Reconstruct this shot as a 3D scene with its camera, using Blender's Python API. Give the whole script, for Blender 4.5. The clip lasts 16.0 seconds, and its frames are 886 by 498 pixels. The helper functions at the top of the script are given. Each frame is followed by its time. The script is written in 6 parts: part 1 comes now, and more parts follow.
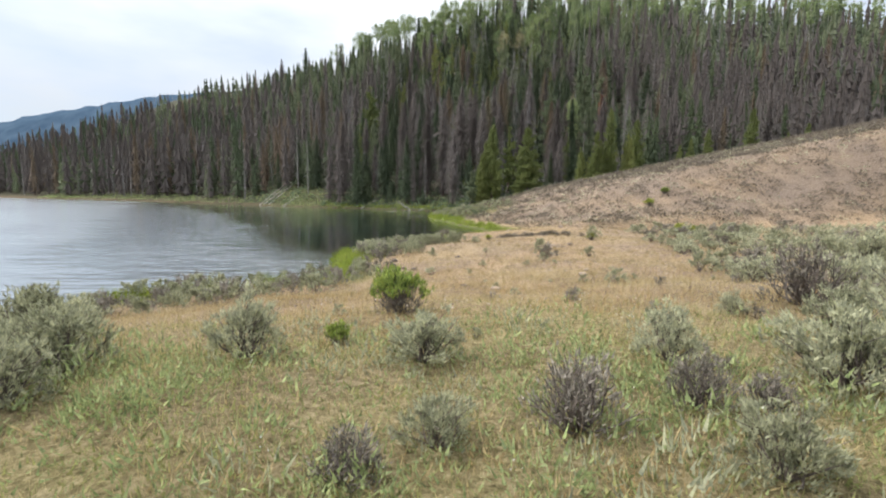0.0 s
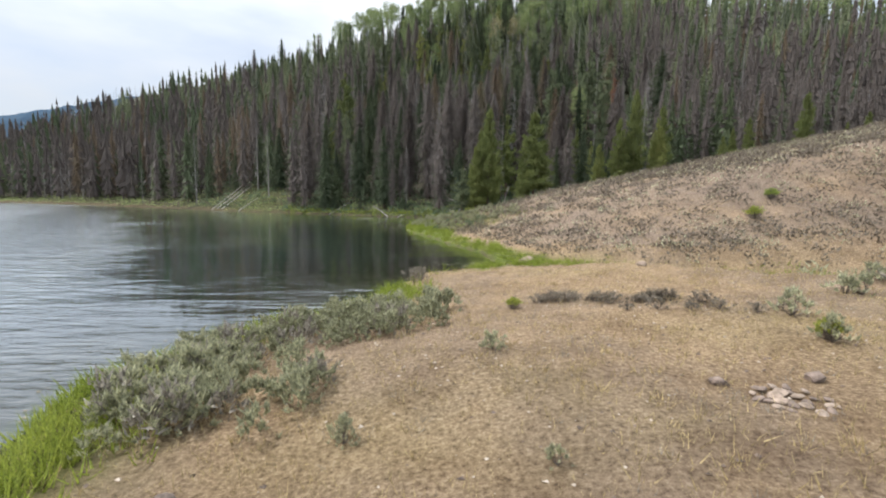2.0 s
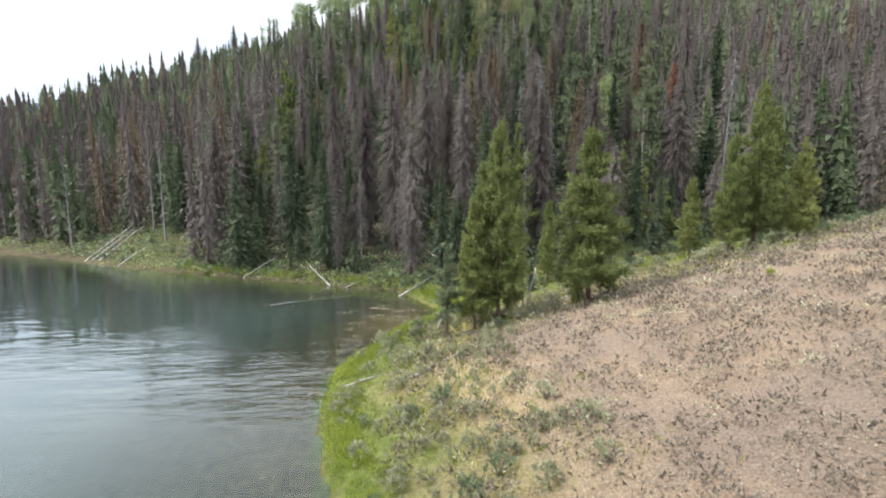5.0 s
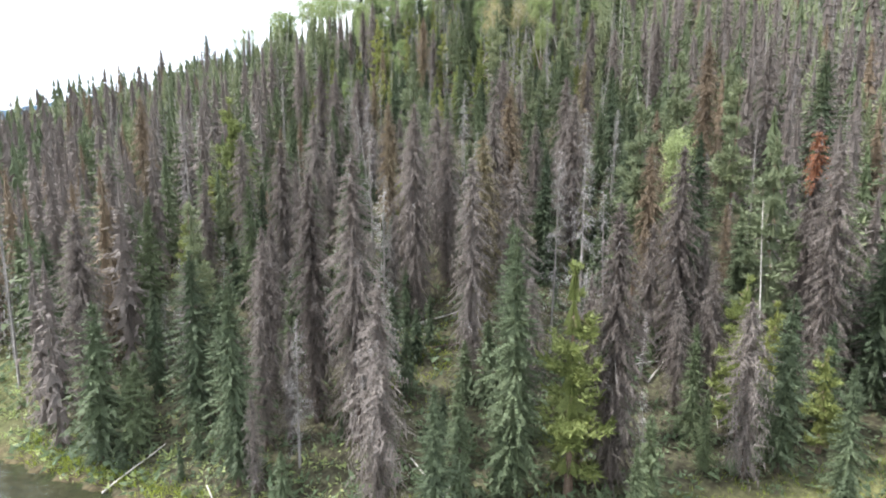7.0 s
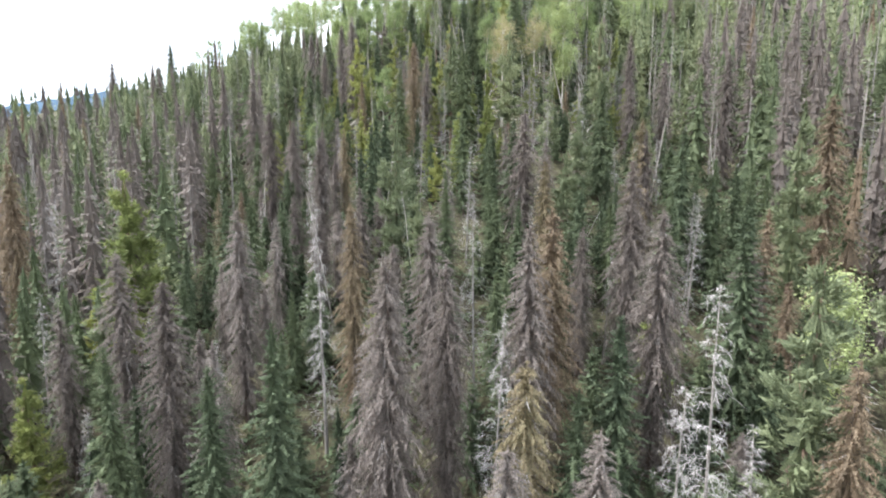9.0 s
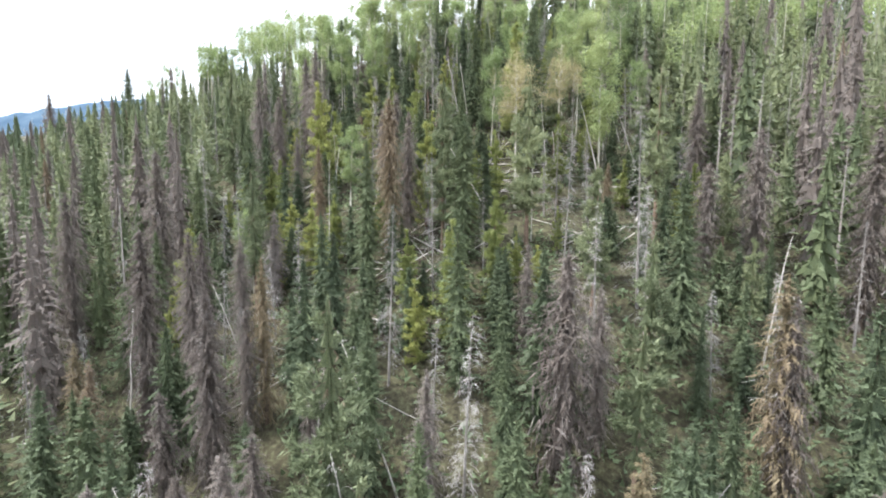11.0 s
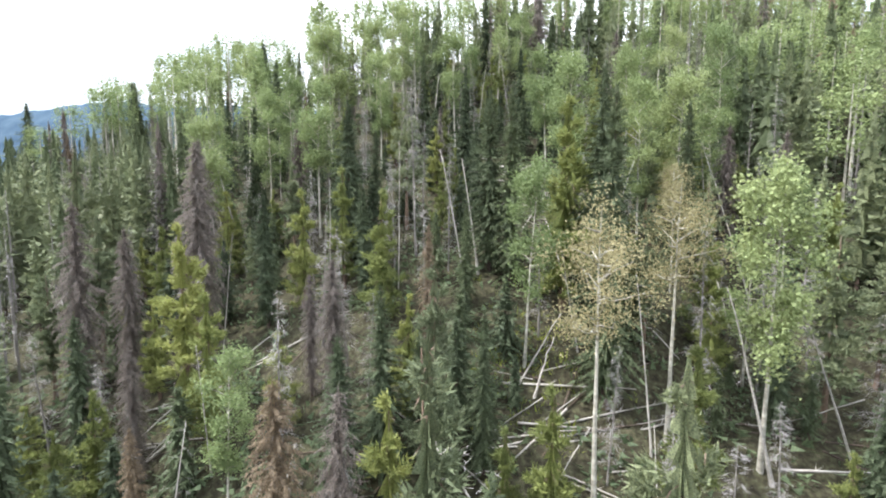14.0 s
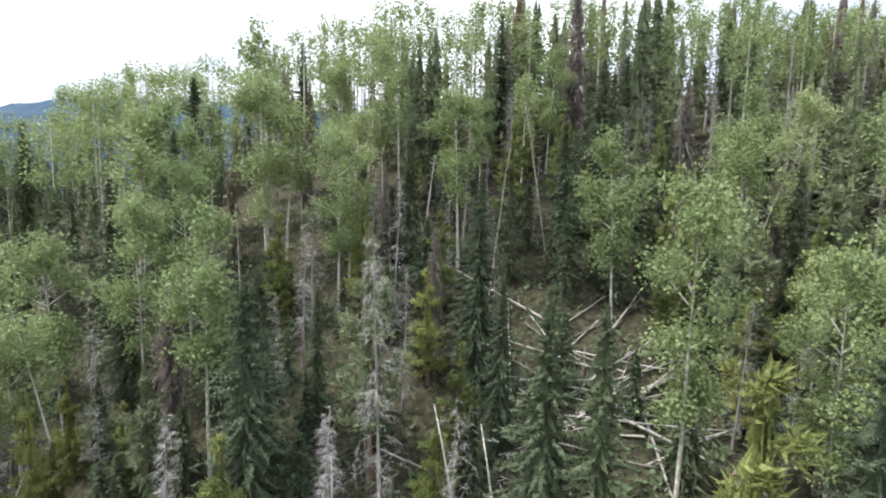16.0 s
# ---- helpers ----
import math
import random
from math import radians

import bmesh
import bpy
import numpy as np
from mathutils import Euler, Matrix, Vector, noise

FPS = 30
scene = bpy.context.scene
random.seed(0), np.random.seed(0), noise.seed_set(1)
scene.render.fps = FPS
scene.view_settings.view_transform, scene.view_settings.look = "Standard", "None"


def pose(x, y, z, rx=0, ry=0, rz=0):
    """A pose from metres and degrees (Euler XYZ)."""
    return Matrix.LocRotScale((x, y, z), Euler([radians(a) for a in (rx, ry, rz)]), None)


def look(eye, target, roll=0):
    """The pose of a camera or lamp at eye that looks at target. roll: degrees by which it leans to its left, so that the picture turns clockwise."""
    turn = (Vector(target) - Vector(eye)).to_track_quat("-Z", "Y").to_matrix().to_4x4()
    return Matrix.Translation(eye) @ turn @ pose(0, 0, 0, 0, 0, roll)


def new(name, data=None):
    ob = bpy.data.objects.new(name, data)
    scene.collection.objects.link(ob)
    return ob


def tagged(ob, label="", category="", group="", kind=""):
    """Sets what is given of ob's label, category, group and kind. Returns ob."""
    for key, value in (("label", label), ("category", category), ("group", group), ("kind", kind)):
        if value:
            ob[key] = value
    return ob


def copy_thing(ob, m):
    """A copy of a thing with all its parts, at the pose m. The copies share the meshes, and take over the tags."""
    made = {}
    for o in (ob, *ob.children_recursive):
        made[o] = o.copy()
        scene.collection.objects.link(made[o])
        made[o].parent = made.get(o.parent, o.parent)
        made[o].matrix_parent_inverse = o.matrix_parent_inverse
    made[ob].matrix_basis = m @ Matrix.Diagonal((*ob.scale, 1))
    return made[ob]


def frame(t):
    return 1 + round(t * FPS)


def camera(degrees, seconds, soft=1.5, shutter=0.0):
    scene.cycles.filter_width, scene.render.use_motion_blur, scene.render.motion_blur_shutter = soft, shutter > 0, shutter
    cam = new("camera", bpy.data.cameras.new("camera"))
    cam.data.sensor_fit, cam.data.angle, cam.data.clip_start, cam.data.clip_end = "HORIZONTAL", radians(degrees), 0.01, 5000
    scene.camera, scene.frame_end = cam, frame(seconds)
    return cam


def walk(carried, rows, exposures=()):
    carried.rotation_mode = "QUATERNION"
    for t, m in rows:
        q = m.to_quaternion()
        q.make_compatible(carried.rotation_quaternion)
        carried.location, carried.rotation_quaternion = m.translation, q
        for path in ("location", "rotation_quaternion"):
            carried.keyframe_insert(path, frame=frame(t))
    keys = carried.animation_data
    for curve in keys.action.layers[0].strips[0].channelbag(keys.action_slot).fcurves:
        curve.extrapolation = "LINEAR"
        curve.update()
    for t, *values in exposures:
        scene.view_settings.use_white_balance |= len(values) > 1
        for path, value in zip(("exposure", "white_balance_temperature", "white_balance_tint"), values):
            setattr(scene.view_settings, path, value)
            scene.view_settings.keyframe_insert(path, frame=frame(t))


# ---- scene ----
# ---- camera ----
cam = camera(86.9, 16.0, soft=2.0)
PATH = [
    (0, (0.00, 2.33, 3.62), (0.25, 22.18, 1.23), 0.77),
    (0.5, (0.10, 6.12, 3.58), (0.32, 25.98, 1.21), 0.88),
    (1, (0.28, 10.13, 3.60), (0.58, 29.99, 1.25), 0.89),
    (1.5, (0.52, 14.32, 3.66), (1.04, 34.17, 1.34), 0.84),
    (2, (0.79, 18.63, 3.77), (1.54, 38.48, 1.46), 0.80),
    (2.5, (1.05, 23.04, 3.90), (1.97, 42.89, 1.61), 0.82),
    (3, (1.27, 27.51, 4.04), (2.25, 47.36, 1.76), 0.95),
    (3.2, (1.34, 29.31, 4.10), (2.33, 49.15, 1.81), 1.05),
    (5.3, (3.40, 51.79, 11.68), (4.76, 71.57, 9.07), -0.32),
    (5.5, (3.64, 54.36, 12.66), (4.99, 74.15, 10.07), -0.28),
    (6, (4.15, 60.38, 15.19), (5.49, 80.17, 12.65), -0.20),
    (6.5, (4.56, 65.93, 17.83), (5.92, 85.72, 15.32), -0.15),
    (7, (4.91, 71.18, 20.55), (6.31, 90.97, 18.05), -0.12),
    (7.5, (5.23, 76.31, 23.31), (6.68, 96.10, 20.81), -0.09),
    (8, (5.55, 81.48, 26.07), (7.06, 101.27, 23.57), -0.04),
    (8.5, (5.92, 86.87, 28.80), (7.49, 106.65, 26.29), 0.04),
    (9, (6.37, 92.65, 31.47), (7.98, 112.42, 28.94), 0.15),
    (9.2, (6.57, 95.10, 32.50), (8.20, 114.87, 29.98), 0.22),
    (11.3, (9.76, 118.06, 43.93), (11.32, 137.88, 41.75), 0.28),
    (11.5, (9.94, 120.10, 44.95), (11.51, 139.92, 42.77), 0.22),
    (12, (10.38, 125.24, 47.52), (12.00, 145.05, 45.34), 0.12),
    (12.5, (10.81, 130.41, 50.13), (12.48, 150.22, 47.96), 0.07),
    (13, (11.25, 135.62, 52.78), (12.97, 155.42, 50.62), 0.08),
    (13.5, (11.68, 140.86, 55.48), (13.46, 160.67, 53.32), 0.14),
    (14, (12.10, 146.15, 58.21), (13.96, 165.94, 56.06), 0.26),
    (14.5, (12.53, 151.47, 60.98), (14.45, 171.26, 58.83), 0.43),
    (15, (12.95, 156.82, 63.80), (14.95, 176.61, 61.65), 0.66),
    (15.5, (13.37, 162.22, 66.65), (15.46, 182.00, 64.51), 0.95),
    (16, (13.79, 167.65, 69.55), (15.96, 187.42, 67.41), 1.29),
]
walk(cam, [(t, look(eye, target, roll)) for t, eye, target, roll in PATH],
     [(0.0, 0.52), (1.0, 0.42), (2.0, 0.45), (3.0, 0.52), (5.3, 1.04), (5.9, 1.28), (6.6, 1.62), (8.0, 1.74), (12.0, 1.74), (14.0, 1.5), (15.2, 1.3), (16.0, 1.0)])

# ---- sky and sun: a bright veil of cloud with the sun through it ----
SUN_AZIMUTH, SUN_HEIGHT = -86.0, 55.0     # degrees clockwise from ahead (+y), and above the horizon
world = bpy.data.worlds.new("sky")
scene.world = world
world.use_nodes = True
wn, wl = world.node_tree.nodes, world.node_tree.links
wn.clear()
sky = wn.new("ShaderNodeTexSky")
sky.sky_type, sky.sun_disc = "NISHITA", False
sky.sun_elevation, sky.sun_rotation = radians(SUN_HEIGHT), radians(SUN_AZIMUTH)
sky.altitude, sky.dust_density = 2600, 2.0
wco = wn.new("ShaderNodeTexCoord")
wmap = wn.new("ShaderNodeMapping")
wmap.inputs["Scale"].default_value = (1.0, 1.0, 3.0)
cloud = wn.new("ShaderNodeTexNoise")
cloud.inputs["Scale"].default_value, cloud.inputs["Detail"].default_value = 2.2, 5.0
veil = wn.new("ShaderNodeMapRange")
veil.inputs["From Min"].default_value, veil.inputs["From Max"].default_value = 0.32, 0.62
veil.inputs["To Min"].default_value, veil.inputs["To Max"].default_value = 0.55, 1.0
wmix = wn.new("ShaderNodeMix")
wmix.data_type = "RGBA"
# an overcast sky is brighter overhead than at the horizon
up = wn.new("ShaderNodeSeparateXYZ")
wl.new(wco.outputs["Generated"], up.inputs["Vector"])
glow = wn.new("ShaderNodeMapRange")
glow.inputs["From Min"].default_value, glow.inputs["From Max"].default_value = 0.0, 1.0
glow.interpolation_type = "SMOOTHSTEP"
glow.inputs["To Min"].default_value, glow.inputs["To Max"].default_value = 0.58, 2.2
wl.new(up.outputs["Z"], glow.inputs["Value"])
white = wn.new("ShaderNodeMix")
white.data_type, white.blend_type = "RGBA", "MULTIPLY"
white.inputs["Factor"].default_value = 1.0
white.inputs["A"].default_value = (7.6, 8.0, 8.5, 1)
wl.new(glow.outputs["Result"], white.inputs["B"])
wl.new(white.outputs["Result"], wmix.inputs["B"])
back = wn.new("ShaderNodeBackground")
back.inputs["Strength"].default_value = 0.115
wout = wn.new("ShaderNodeOutputWorld")
wl.new(wco.outputs["Generated"], wmap.inputs["Vector"])
wl.new(wmap.outputs["Vector"], cloud.inputs["Vector"])
wl.new(cloud.outputs["Fac"], veil.inputs["Value"])
wl.new(veil.outputs["Result"], wmix.inputs["Factor"])
wl.new(sky.outputs["Color"], wmix.inputs["A"])
wl.new(wmix.outputs["Result"], back.inputs["Color"])
wl.new(back.outputs["Background"], wout.inputs["Surface"])
sun = new("sun", bpy.data.lights.new("sun", "SUN"))
sun.data.energy, sun.data.angle, sun.data.color = 3.4, radians(5.0), (1.0, 0.97, 0.93)
sa, sh = radians(SUN_AZIMUTH), radians(SUN_HEIGHT)
sun.matrix_world = look((60 * math.sin(sa), 60 * math.cos(sa), 120), (0, 0, 120 - 60 * math.tan(sh)))

# ---- materials ----
def material(name, roughness=0.8, specular=0.3):
    m = bpy.data.materials.new(name)
    m.use_nodes = True
    b = m.node_tree.nodes["Principled BSDF"]
    b.inputs["Roughness"].default_value = roughness
    b.inputs["Specular IOR Level"].default_value = specular
    return m, m.node_tree.nodes, m.node_tree.links, b


def ramp(nodes, stops):
    r = nodes.new("ShaderNodeValToRGB")
    while len(r.color_ramp.elements) < len(stops):
        r.color_ramp.elements.new(0.5)
    for e, (p, c) in zip(r.color_ramp.elements, stops):
        e.position, e.color = p, (*c, 1)
    return r


def noise_node(nodes, links, scale, detail=3.0, vector=None, rough=0.55):
    n = nodes.new("ShaderNodeTexNoise")
    n.inputs["Scale"].default_value, n.inputs["Detail"].default_value = scale, detail
    n.inputs["Roughness"].default_value = rough
    if vector is None:
        g = nodes.new("ShaderNodeNewGeometry")
        vector = g.outputs["Position"]
    links.new(vector, n.inputs["Vector"])
    return n.outputs["Fac"]


def mixed(nodes, links, fac, a, b, kind="MIX"):
    m = nodes.new("ShaderNodeMix")
    m.data_type, m.blend_type = "RGBA", kind
    for key, v in (("Factor", fac), ("A", a), ("B", b)):
        if isinstance(v, (int, float)):
            m.inputs[key].default_value = v
        elif isinstance(v, tuple):
            m.inputs[key].default_value = (*v, 1)
        else:
            links.new(v, m.inputs[key])
    return m.outputs["Result"]


def bumped(nodes, links, height, bsdf, strength, distance):
    b = nodes.new("ShaderNodeBump")
    b.inputs["Strength"].default_value, b.inputs["Distance"].default_value = strength, distance
    links.new(height, b.inputs["Height"])
    links.new(b.outputs["Normal"], bsdf.inputs["Normal"])


def leaf_material(name, colours, light=0.44, each=0.35, patch=0.14, rough=0.6, fine=15.0):
    """Foliage: three tones that vary from clump to clump, tree to tree and over the slope; some light passes through."""
    m, n, l, b = material(name, rough, 0.2)
    geo = n.new("ShaderNodeNewGeometry")
    info = n.new("ShaderNodeObjectInfo")
    wide = noise_node(n, l, patch, 2.0)
    s1 = n.new("ShaderNodeMath"); s1.operation = "MULTIPLY_ADD"
    l.new(geo.outputs["Random Per Island"], s1.inputs[0]); s1.inputs[1].default_value = each
    l.new(info.outputs["Random"], s1.inputs[2])
    s2 = n.new("ShaderNodeMath"); s2.operation = "MULTIPLY_ADD"
    l.new(wide, s2.inputs[0]); s2.inputs[1].default_value = 1.5
    l.new(s1.outputs[0], s2.inputs[2])
    s3 = n.new("ShaderNodeMath"); s3.operation = "MULTIPLY"
    l.new(s2.outputs[0], s3.inputs[0]); s3.inputs[1].default_value = 1.0 / (2.5 + each)
    r = ramp(n, [(0.18, colours[0]), (0.5, colours[1]), (0.82, colours[2])])
    l.new(s3.outputs[0], r.inputs["Fac"])
    grain = ramp(n, [(0.36, (0.50, 0.52, 0.55)), (0.5, (1.0, 1.0, 1.0)), (0.66, (1.5, 1.48, 1.42))])
    l.new(noise_node(n, l, fine, 3.0, rough=0.7), grain.inputs["Fac"])
    tint = mixed(n, l, 1.0, r.outputs["Color"], grain.outputs["Color"], "MULTIPLY")
    l.new(tint, b.inputs["Base Color"])
    tr = n.new("ShaderNodeBsdfTranslucent")
    l.new(tint, tr.inputs["Color"])
    mix = n.new("ShaderNodeMixShader")
    mix.inputs["Fac"].default_value = light
    l.new(b.outputs["BSDF"], mix.inputs[1])
    l.new(tr.outputs["BSDF"], mix.inputs[2])
    l.new(mix.outputs["Shader"], n["Material Output"].inputs["Surface"])
    return m


def bark_material(name, dark, light, scale=6.0, streak=4.0):
    m, n, l, b = material(name, 0.85, 0.2)
    co = n.new("ShaderNodeTexCoord")
    mp = n.new("ShaderNodeMapping")
    mp.inputs["Scale"].default_value = (scale * streak, scale * streak, scale)
    l.new(co.outputs["Object"], mp.inputs["Vector"])
    fine = noise_node(n, l, 1.0, 5.0, mp.outputs["Vector"])
    wide = noise_node(n, l, 0.7, 2.0)
    r = ramp(n, [(0.3, dark), (0.68, light)])
    l.new(fine, r.inputs["Fac"])
    w = ramp(n, [(0.3, (0.65, 0.65, 0.65)), (0.7, (1.15, 1.12, 1.1))])
    l.new(wide, w.inputs["Fac"])
    l.new(mixed(n, l, 1.0, r.outputs["Color"], w.outputs["Color"], "MULTIPLY"), b.inputs["Base Color"])
    bumped(n, l, fine, b, 0.5, 0.02)
    return m


M_SPRUCE = leaf_material("spruce_needles", [(0.042, 0.060, 0.037), (0.084, 0.109, 0.064), (0.110, 0.136, 0.072)], 0.38)
M_PINE = leaf_material("pine_needles", [(0.084, 0.106, 0.064), (0.142, 0.168, 0.098), (0.202, 0.228, 0.130)], 0.36)
# yellower young pine needles, with sunlight put into the brighter colour
M_EDGE = leaf_material("sunlit_pine_needles", [(0.098, 0.122, 0.046), (0.172, 0.200, 0.070), (0.285, 0.300, 0.104)], 0.4)
M_WEED = leaf_material("floating_weed", [(0.15, 0.13, 0.08), (0.25, 0.22, 0.15), (0.36, 0.33, 0.25)], 0.1, 0.8, 0.6, 0.5)
M_DEAD = leaf_material("dead_twigs", [(0.090, 0.076, 0.071), (0.158, 0.136, 0.126), (0.222, 0.197, 0.185)], 0.5)
M_RUST = leaf_material("rusty_needles", [(0.19, 0.085, 0.050), (0.27, 0.120, 0.066), (0.32, 0.155, 0.09)], 0.3)
M_FADE = leaf_material("fading_needles", [(0.120, 0.092, 0.066), (0.180, 0.138, 0.098), (0.165, 0.148, 0.088)], 0.4)
M_SNAG = leaf_material("bleached_twigs", [(0.155, 0.147, 0.147), (0.25, 0.238, 0.239), (0.36, 0.346, 0.345)], 0.1)
M_ASPEN = leaf_material("aspen_leaves", [(0.118, 0.165, 0.073), (0.192, 0.245, 0.110), (0.284, 0.323, 0.153)], 0.36)
M_GOLD = leaf_material("turning_leaves", [(0.22, 0.205, 0.11), (0.29, 0.26, 0.15), (0.25, 0.26, 0.13)], 0.4)
M_SHRUB = leaf_material("shrub_leaves", [(0.056, 0.086, 0.050), (0.100, 0.138, 0.078), (0.160, 0.196, 0.110)], 0.35)
M_SAGE = leaf_material("sage_leaves", [(0.215, 0.220, 0.135), (0.345, 0.345, 0.225), (0.47, 0.465, 0.325)], 0.42, 0.6, 0.5, 0.8)
M_SAGEDRY = leaf_material("dry_sage_twigs", [(0.110, 0.095, 0.074), (0.195, 0.172, 0.140), (0.30, 0.272, 0.230)], 0.08, 0.6, 0.5, 0.85)
M_SCRUB = leaf_material("knoll_scrub", [(0.078, 0.064, 0.050), (0.150, 0.126, 0.098), (0.255, 0.224, 0.178)], 0.08, 0.6, 0.5, 0.85)
M_FLOWER = leaf_material("small_flowers", [(0.55, 0.52, 0.40), (0.68, 0.66, 0.56), (0.75, 0.72, 0.60)], 0.2, 0.6, 0.5, 0.8)
M_RABBIT = leaf_material("rabbitbrush_leaves", [(0.150, 0.210, 0.060), (0.270, 0.320, 0.075), (0.50, 0.45, 0.085)], 0.42, 1.4, 0.6)
M_GRASS = leaf_material("dry_grass", [(0.26, 0.20, 0.095), (0.39, 0.305, 0.16), (0.50, 0.405, 0.235)], 0.3, 0.8, 0.35)
M_STRAW = leaf_material("seeding_grass", [(0.30, 0.235, 0.110), (0.42, 0.335, 0.165), (0.53, 0.44, 0.245)], 0.35, 0.8, 0.35)
M_TAN = leaf_material("cured_grass", [(0.30, 0.19, 0.085), (0.43, 0.29, 0.14), (0.55, 0.41, 0.22)], 0.35, 0.8, 0.4)
M_GREEN = leaf_material("green_grass", [(0.098, 0.137, 0.023), (0.185, 0.235, 0.036), (0.300, 0.330, 0.068)], 0.35, 0.6, 0.4)
M_HERB = leaf_material("meadow_herbs", [(0.19, 0.205, 0.075), (0.31, 0.30, 0.12), (0.46, 0.40, 0.19)], 0.35, 0.9, 0.5)
M_FORB = leaf_material("meadow_forbs", [(0.13, 0.170, 0.068), (0.22, 0.265, 0.110), (0.34, 0.375, 0.175)], 0.35, 0.9, 0.6)
M_BARK = bark_material("spruce_bark", (0.045, 0.034, 0.028), (0.13, 0.10, 0.085))
M_PINEBARK = bark_material("pine_bark", (0.075, 0.054, 0.042), (0.20, 0.145, 0.112))
M_GREYBARK = bark_material("bleached_wood", (0.20, 0.19, 0.18), (0.50, 0.48, 0.45))
M_SNAGBARK = bark_material("weathered_grey_bark", (0.09, 0.085, 0.082), (0.27, 0.255, 0.245))
M_ASPENBARK = bark_material("aspen_bark", (0.20, 0.19, 0.16), (0.52, 0.51, 0.46), 3.0, 0.6)
M_STEM = bark_material("sage_stems", (0.07, 0.056, 0.048), (0.22, 0.185, 0.16), 20.0)


def rock_material(name, dark, light):
    m, n, l, b = material(name, 0.9, 0.25)
    f = noise_node(n, l, 9.0, 6.0)
    v = noise_node(n, l, 1.7, 3.0)
    r = ramp(n, [(0.32, dark), (0.66, light)])
    l.new(f, r.inputs["Fac"])
    w = ramp(n, [(0.35, (0.7, 0.68, 0.66)), (0.65, (1.15, 1.1, 1.08))])
    l.new(v, w.inputs["Fac"])
    l.new(mixed(n, l, 1.0, r.outputs["Color"], w.outputs["Color"], "MULTIPLY"), b.inputs["Base Color"])
    bumped(n, l, f, b, 0.6, 0.03)
    return m


M_ROCK = rock_material("pale_rock", (0.16, 0.125, 0.098), (0.36, 0.295, 0.24))
M_PALE = rock_material("pale_chips", (0.34, 0.295, 0.24), (0.60, 0.54, 0.46))
M_DARKROCK = rock_material("scorched_rock", (0.08, 0.065, 0.055), (0.24, 0.19, 0.16))


def ground_material():
    """Dry grass and pinkish soil, green by the water, litter with painted shade under the trees; the zones come with
    the mesh.
    """
    m, n, l, b = material("ground", 0.95, 0.1)
    z = {}
    for key in ("lush", "wood", "knoll", "herb", "bed", "silt"):
        a = n.new("ShaderNodeAttribute")
        a.attribute_name = key
        z[key] = a.outputs["Fac"]
    grain = noise_node(n, l, 13.0, 8.0, rough=0.80)
    tuft = noise_node(n, l, 2.6, 5.0, rough=0.65)
    broad = noise_node(n, l, 0.23, 4.0)
    dry = ramp(n, [(0.33, (0.068, 0.045, 0.029)), (0.45, (0.204, 0.141, 0.088)), (0.57, (0.345, 0.255, 0.163)), (0.70, (0.54, 0.435, 0.305))])
    l.new(grain, dry.inputs["Fac"])
    soil = ramp(n, [(0.36, (0.092, 0.068, 0.052)), (0.48, (0.178, 0.134, 0.103)), (0.62, (0.265, 0.212, 0.168))])
    l.new(grain, soil.inputs["Fac"])
    herb = ramp(n, [(0.34, (0.090, 0.080, 0.036)), (0.48, (0.27, 0.222, 0.105)), (0.64, (0.47, 0.385, 0.22))])
    l.new(grain, herb.inputs["Fac"])
    lush = ramp(n, [(0.3, (0.050, 0.064, 0.018)), (0.55, (0.108, 0.132, 0.034)), (0.8, (0.18, 0.19, 0.070))])
    l.new(tuft, lush.inputs["Fac"])
    # forest litter, darkened further to stand in for shade between the trees
    wood = ramp(n, [(0.3, (0.020, 0.018, 0.013)), (0.45, (0.042, 0.038, 0.026)), (0.6, (0.072, 0.072, 0.042)), (0.75, (0.140, 0.122, 0.092))])
    l.new(tuft, wood.inputs["Fac"])
    bed = ramp(n, [(0.3, (0.036, 0.030, 0.018)), (0.7, (0.125, 0.092, 0.055))])
    l.new(tuft, bed.inputs["Fac"])
    patch = ramp(n, [(0.44, (0, 0, 0)), (0.56, (1, 1, 1))])
    l.new(broad, patch.inputs["Fac"])
    c = mixed(n, l, patch.outputs["Color"], dry.outputs["Color"], soil.outputs["Color"])
    c = mixed(n, l, 0.5, dry.outputs["Color"], c)
    shade = ramp(n, [(0.34, (0.78, 0.74, 0.70)), (0.5, (1.03, 1.02, 1.0)), (0.66, (1.25, 1.24, 1.21))])
    l.new(noise_node(n, l, 0.75, 5.0, rough=0.7), shade.inputs["Fac"])
    c = mixed(n, l, 1.0, c, shade.outputs["Color"], "MULTIPLY")
    c = mixed(n, l, z["knoll"], c, soil.outputs["Color"])
    c = mixed(n, l, z["herb"], c, herb.outputs["Color"])
    c = mixed(n, l, z["lush"], c, lush.outputs["Color"])
    c = mixed(n, l, z["wood"], c, wood.outputs["Color"])
    c = mixed(n, l, z["bed"], c, bed.outputs["Color"])
    c = mixed(n, l, z["silt"], c, (0.30, 0.19, 0.105))
    l.new(c, b.inputs["Base Color"])
    h = n.new("ShaderNodeMath"); h.operation = "ADD"
    l.new(grain, h.inputs[0]); l.new(tuft, h.inputs[1])
    bumped(n, l, h.outputs[0], b, 1.0, 0.09)
    return m


M_GROUND = ground_material()


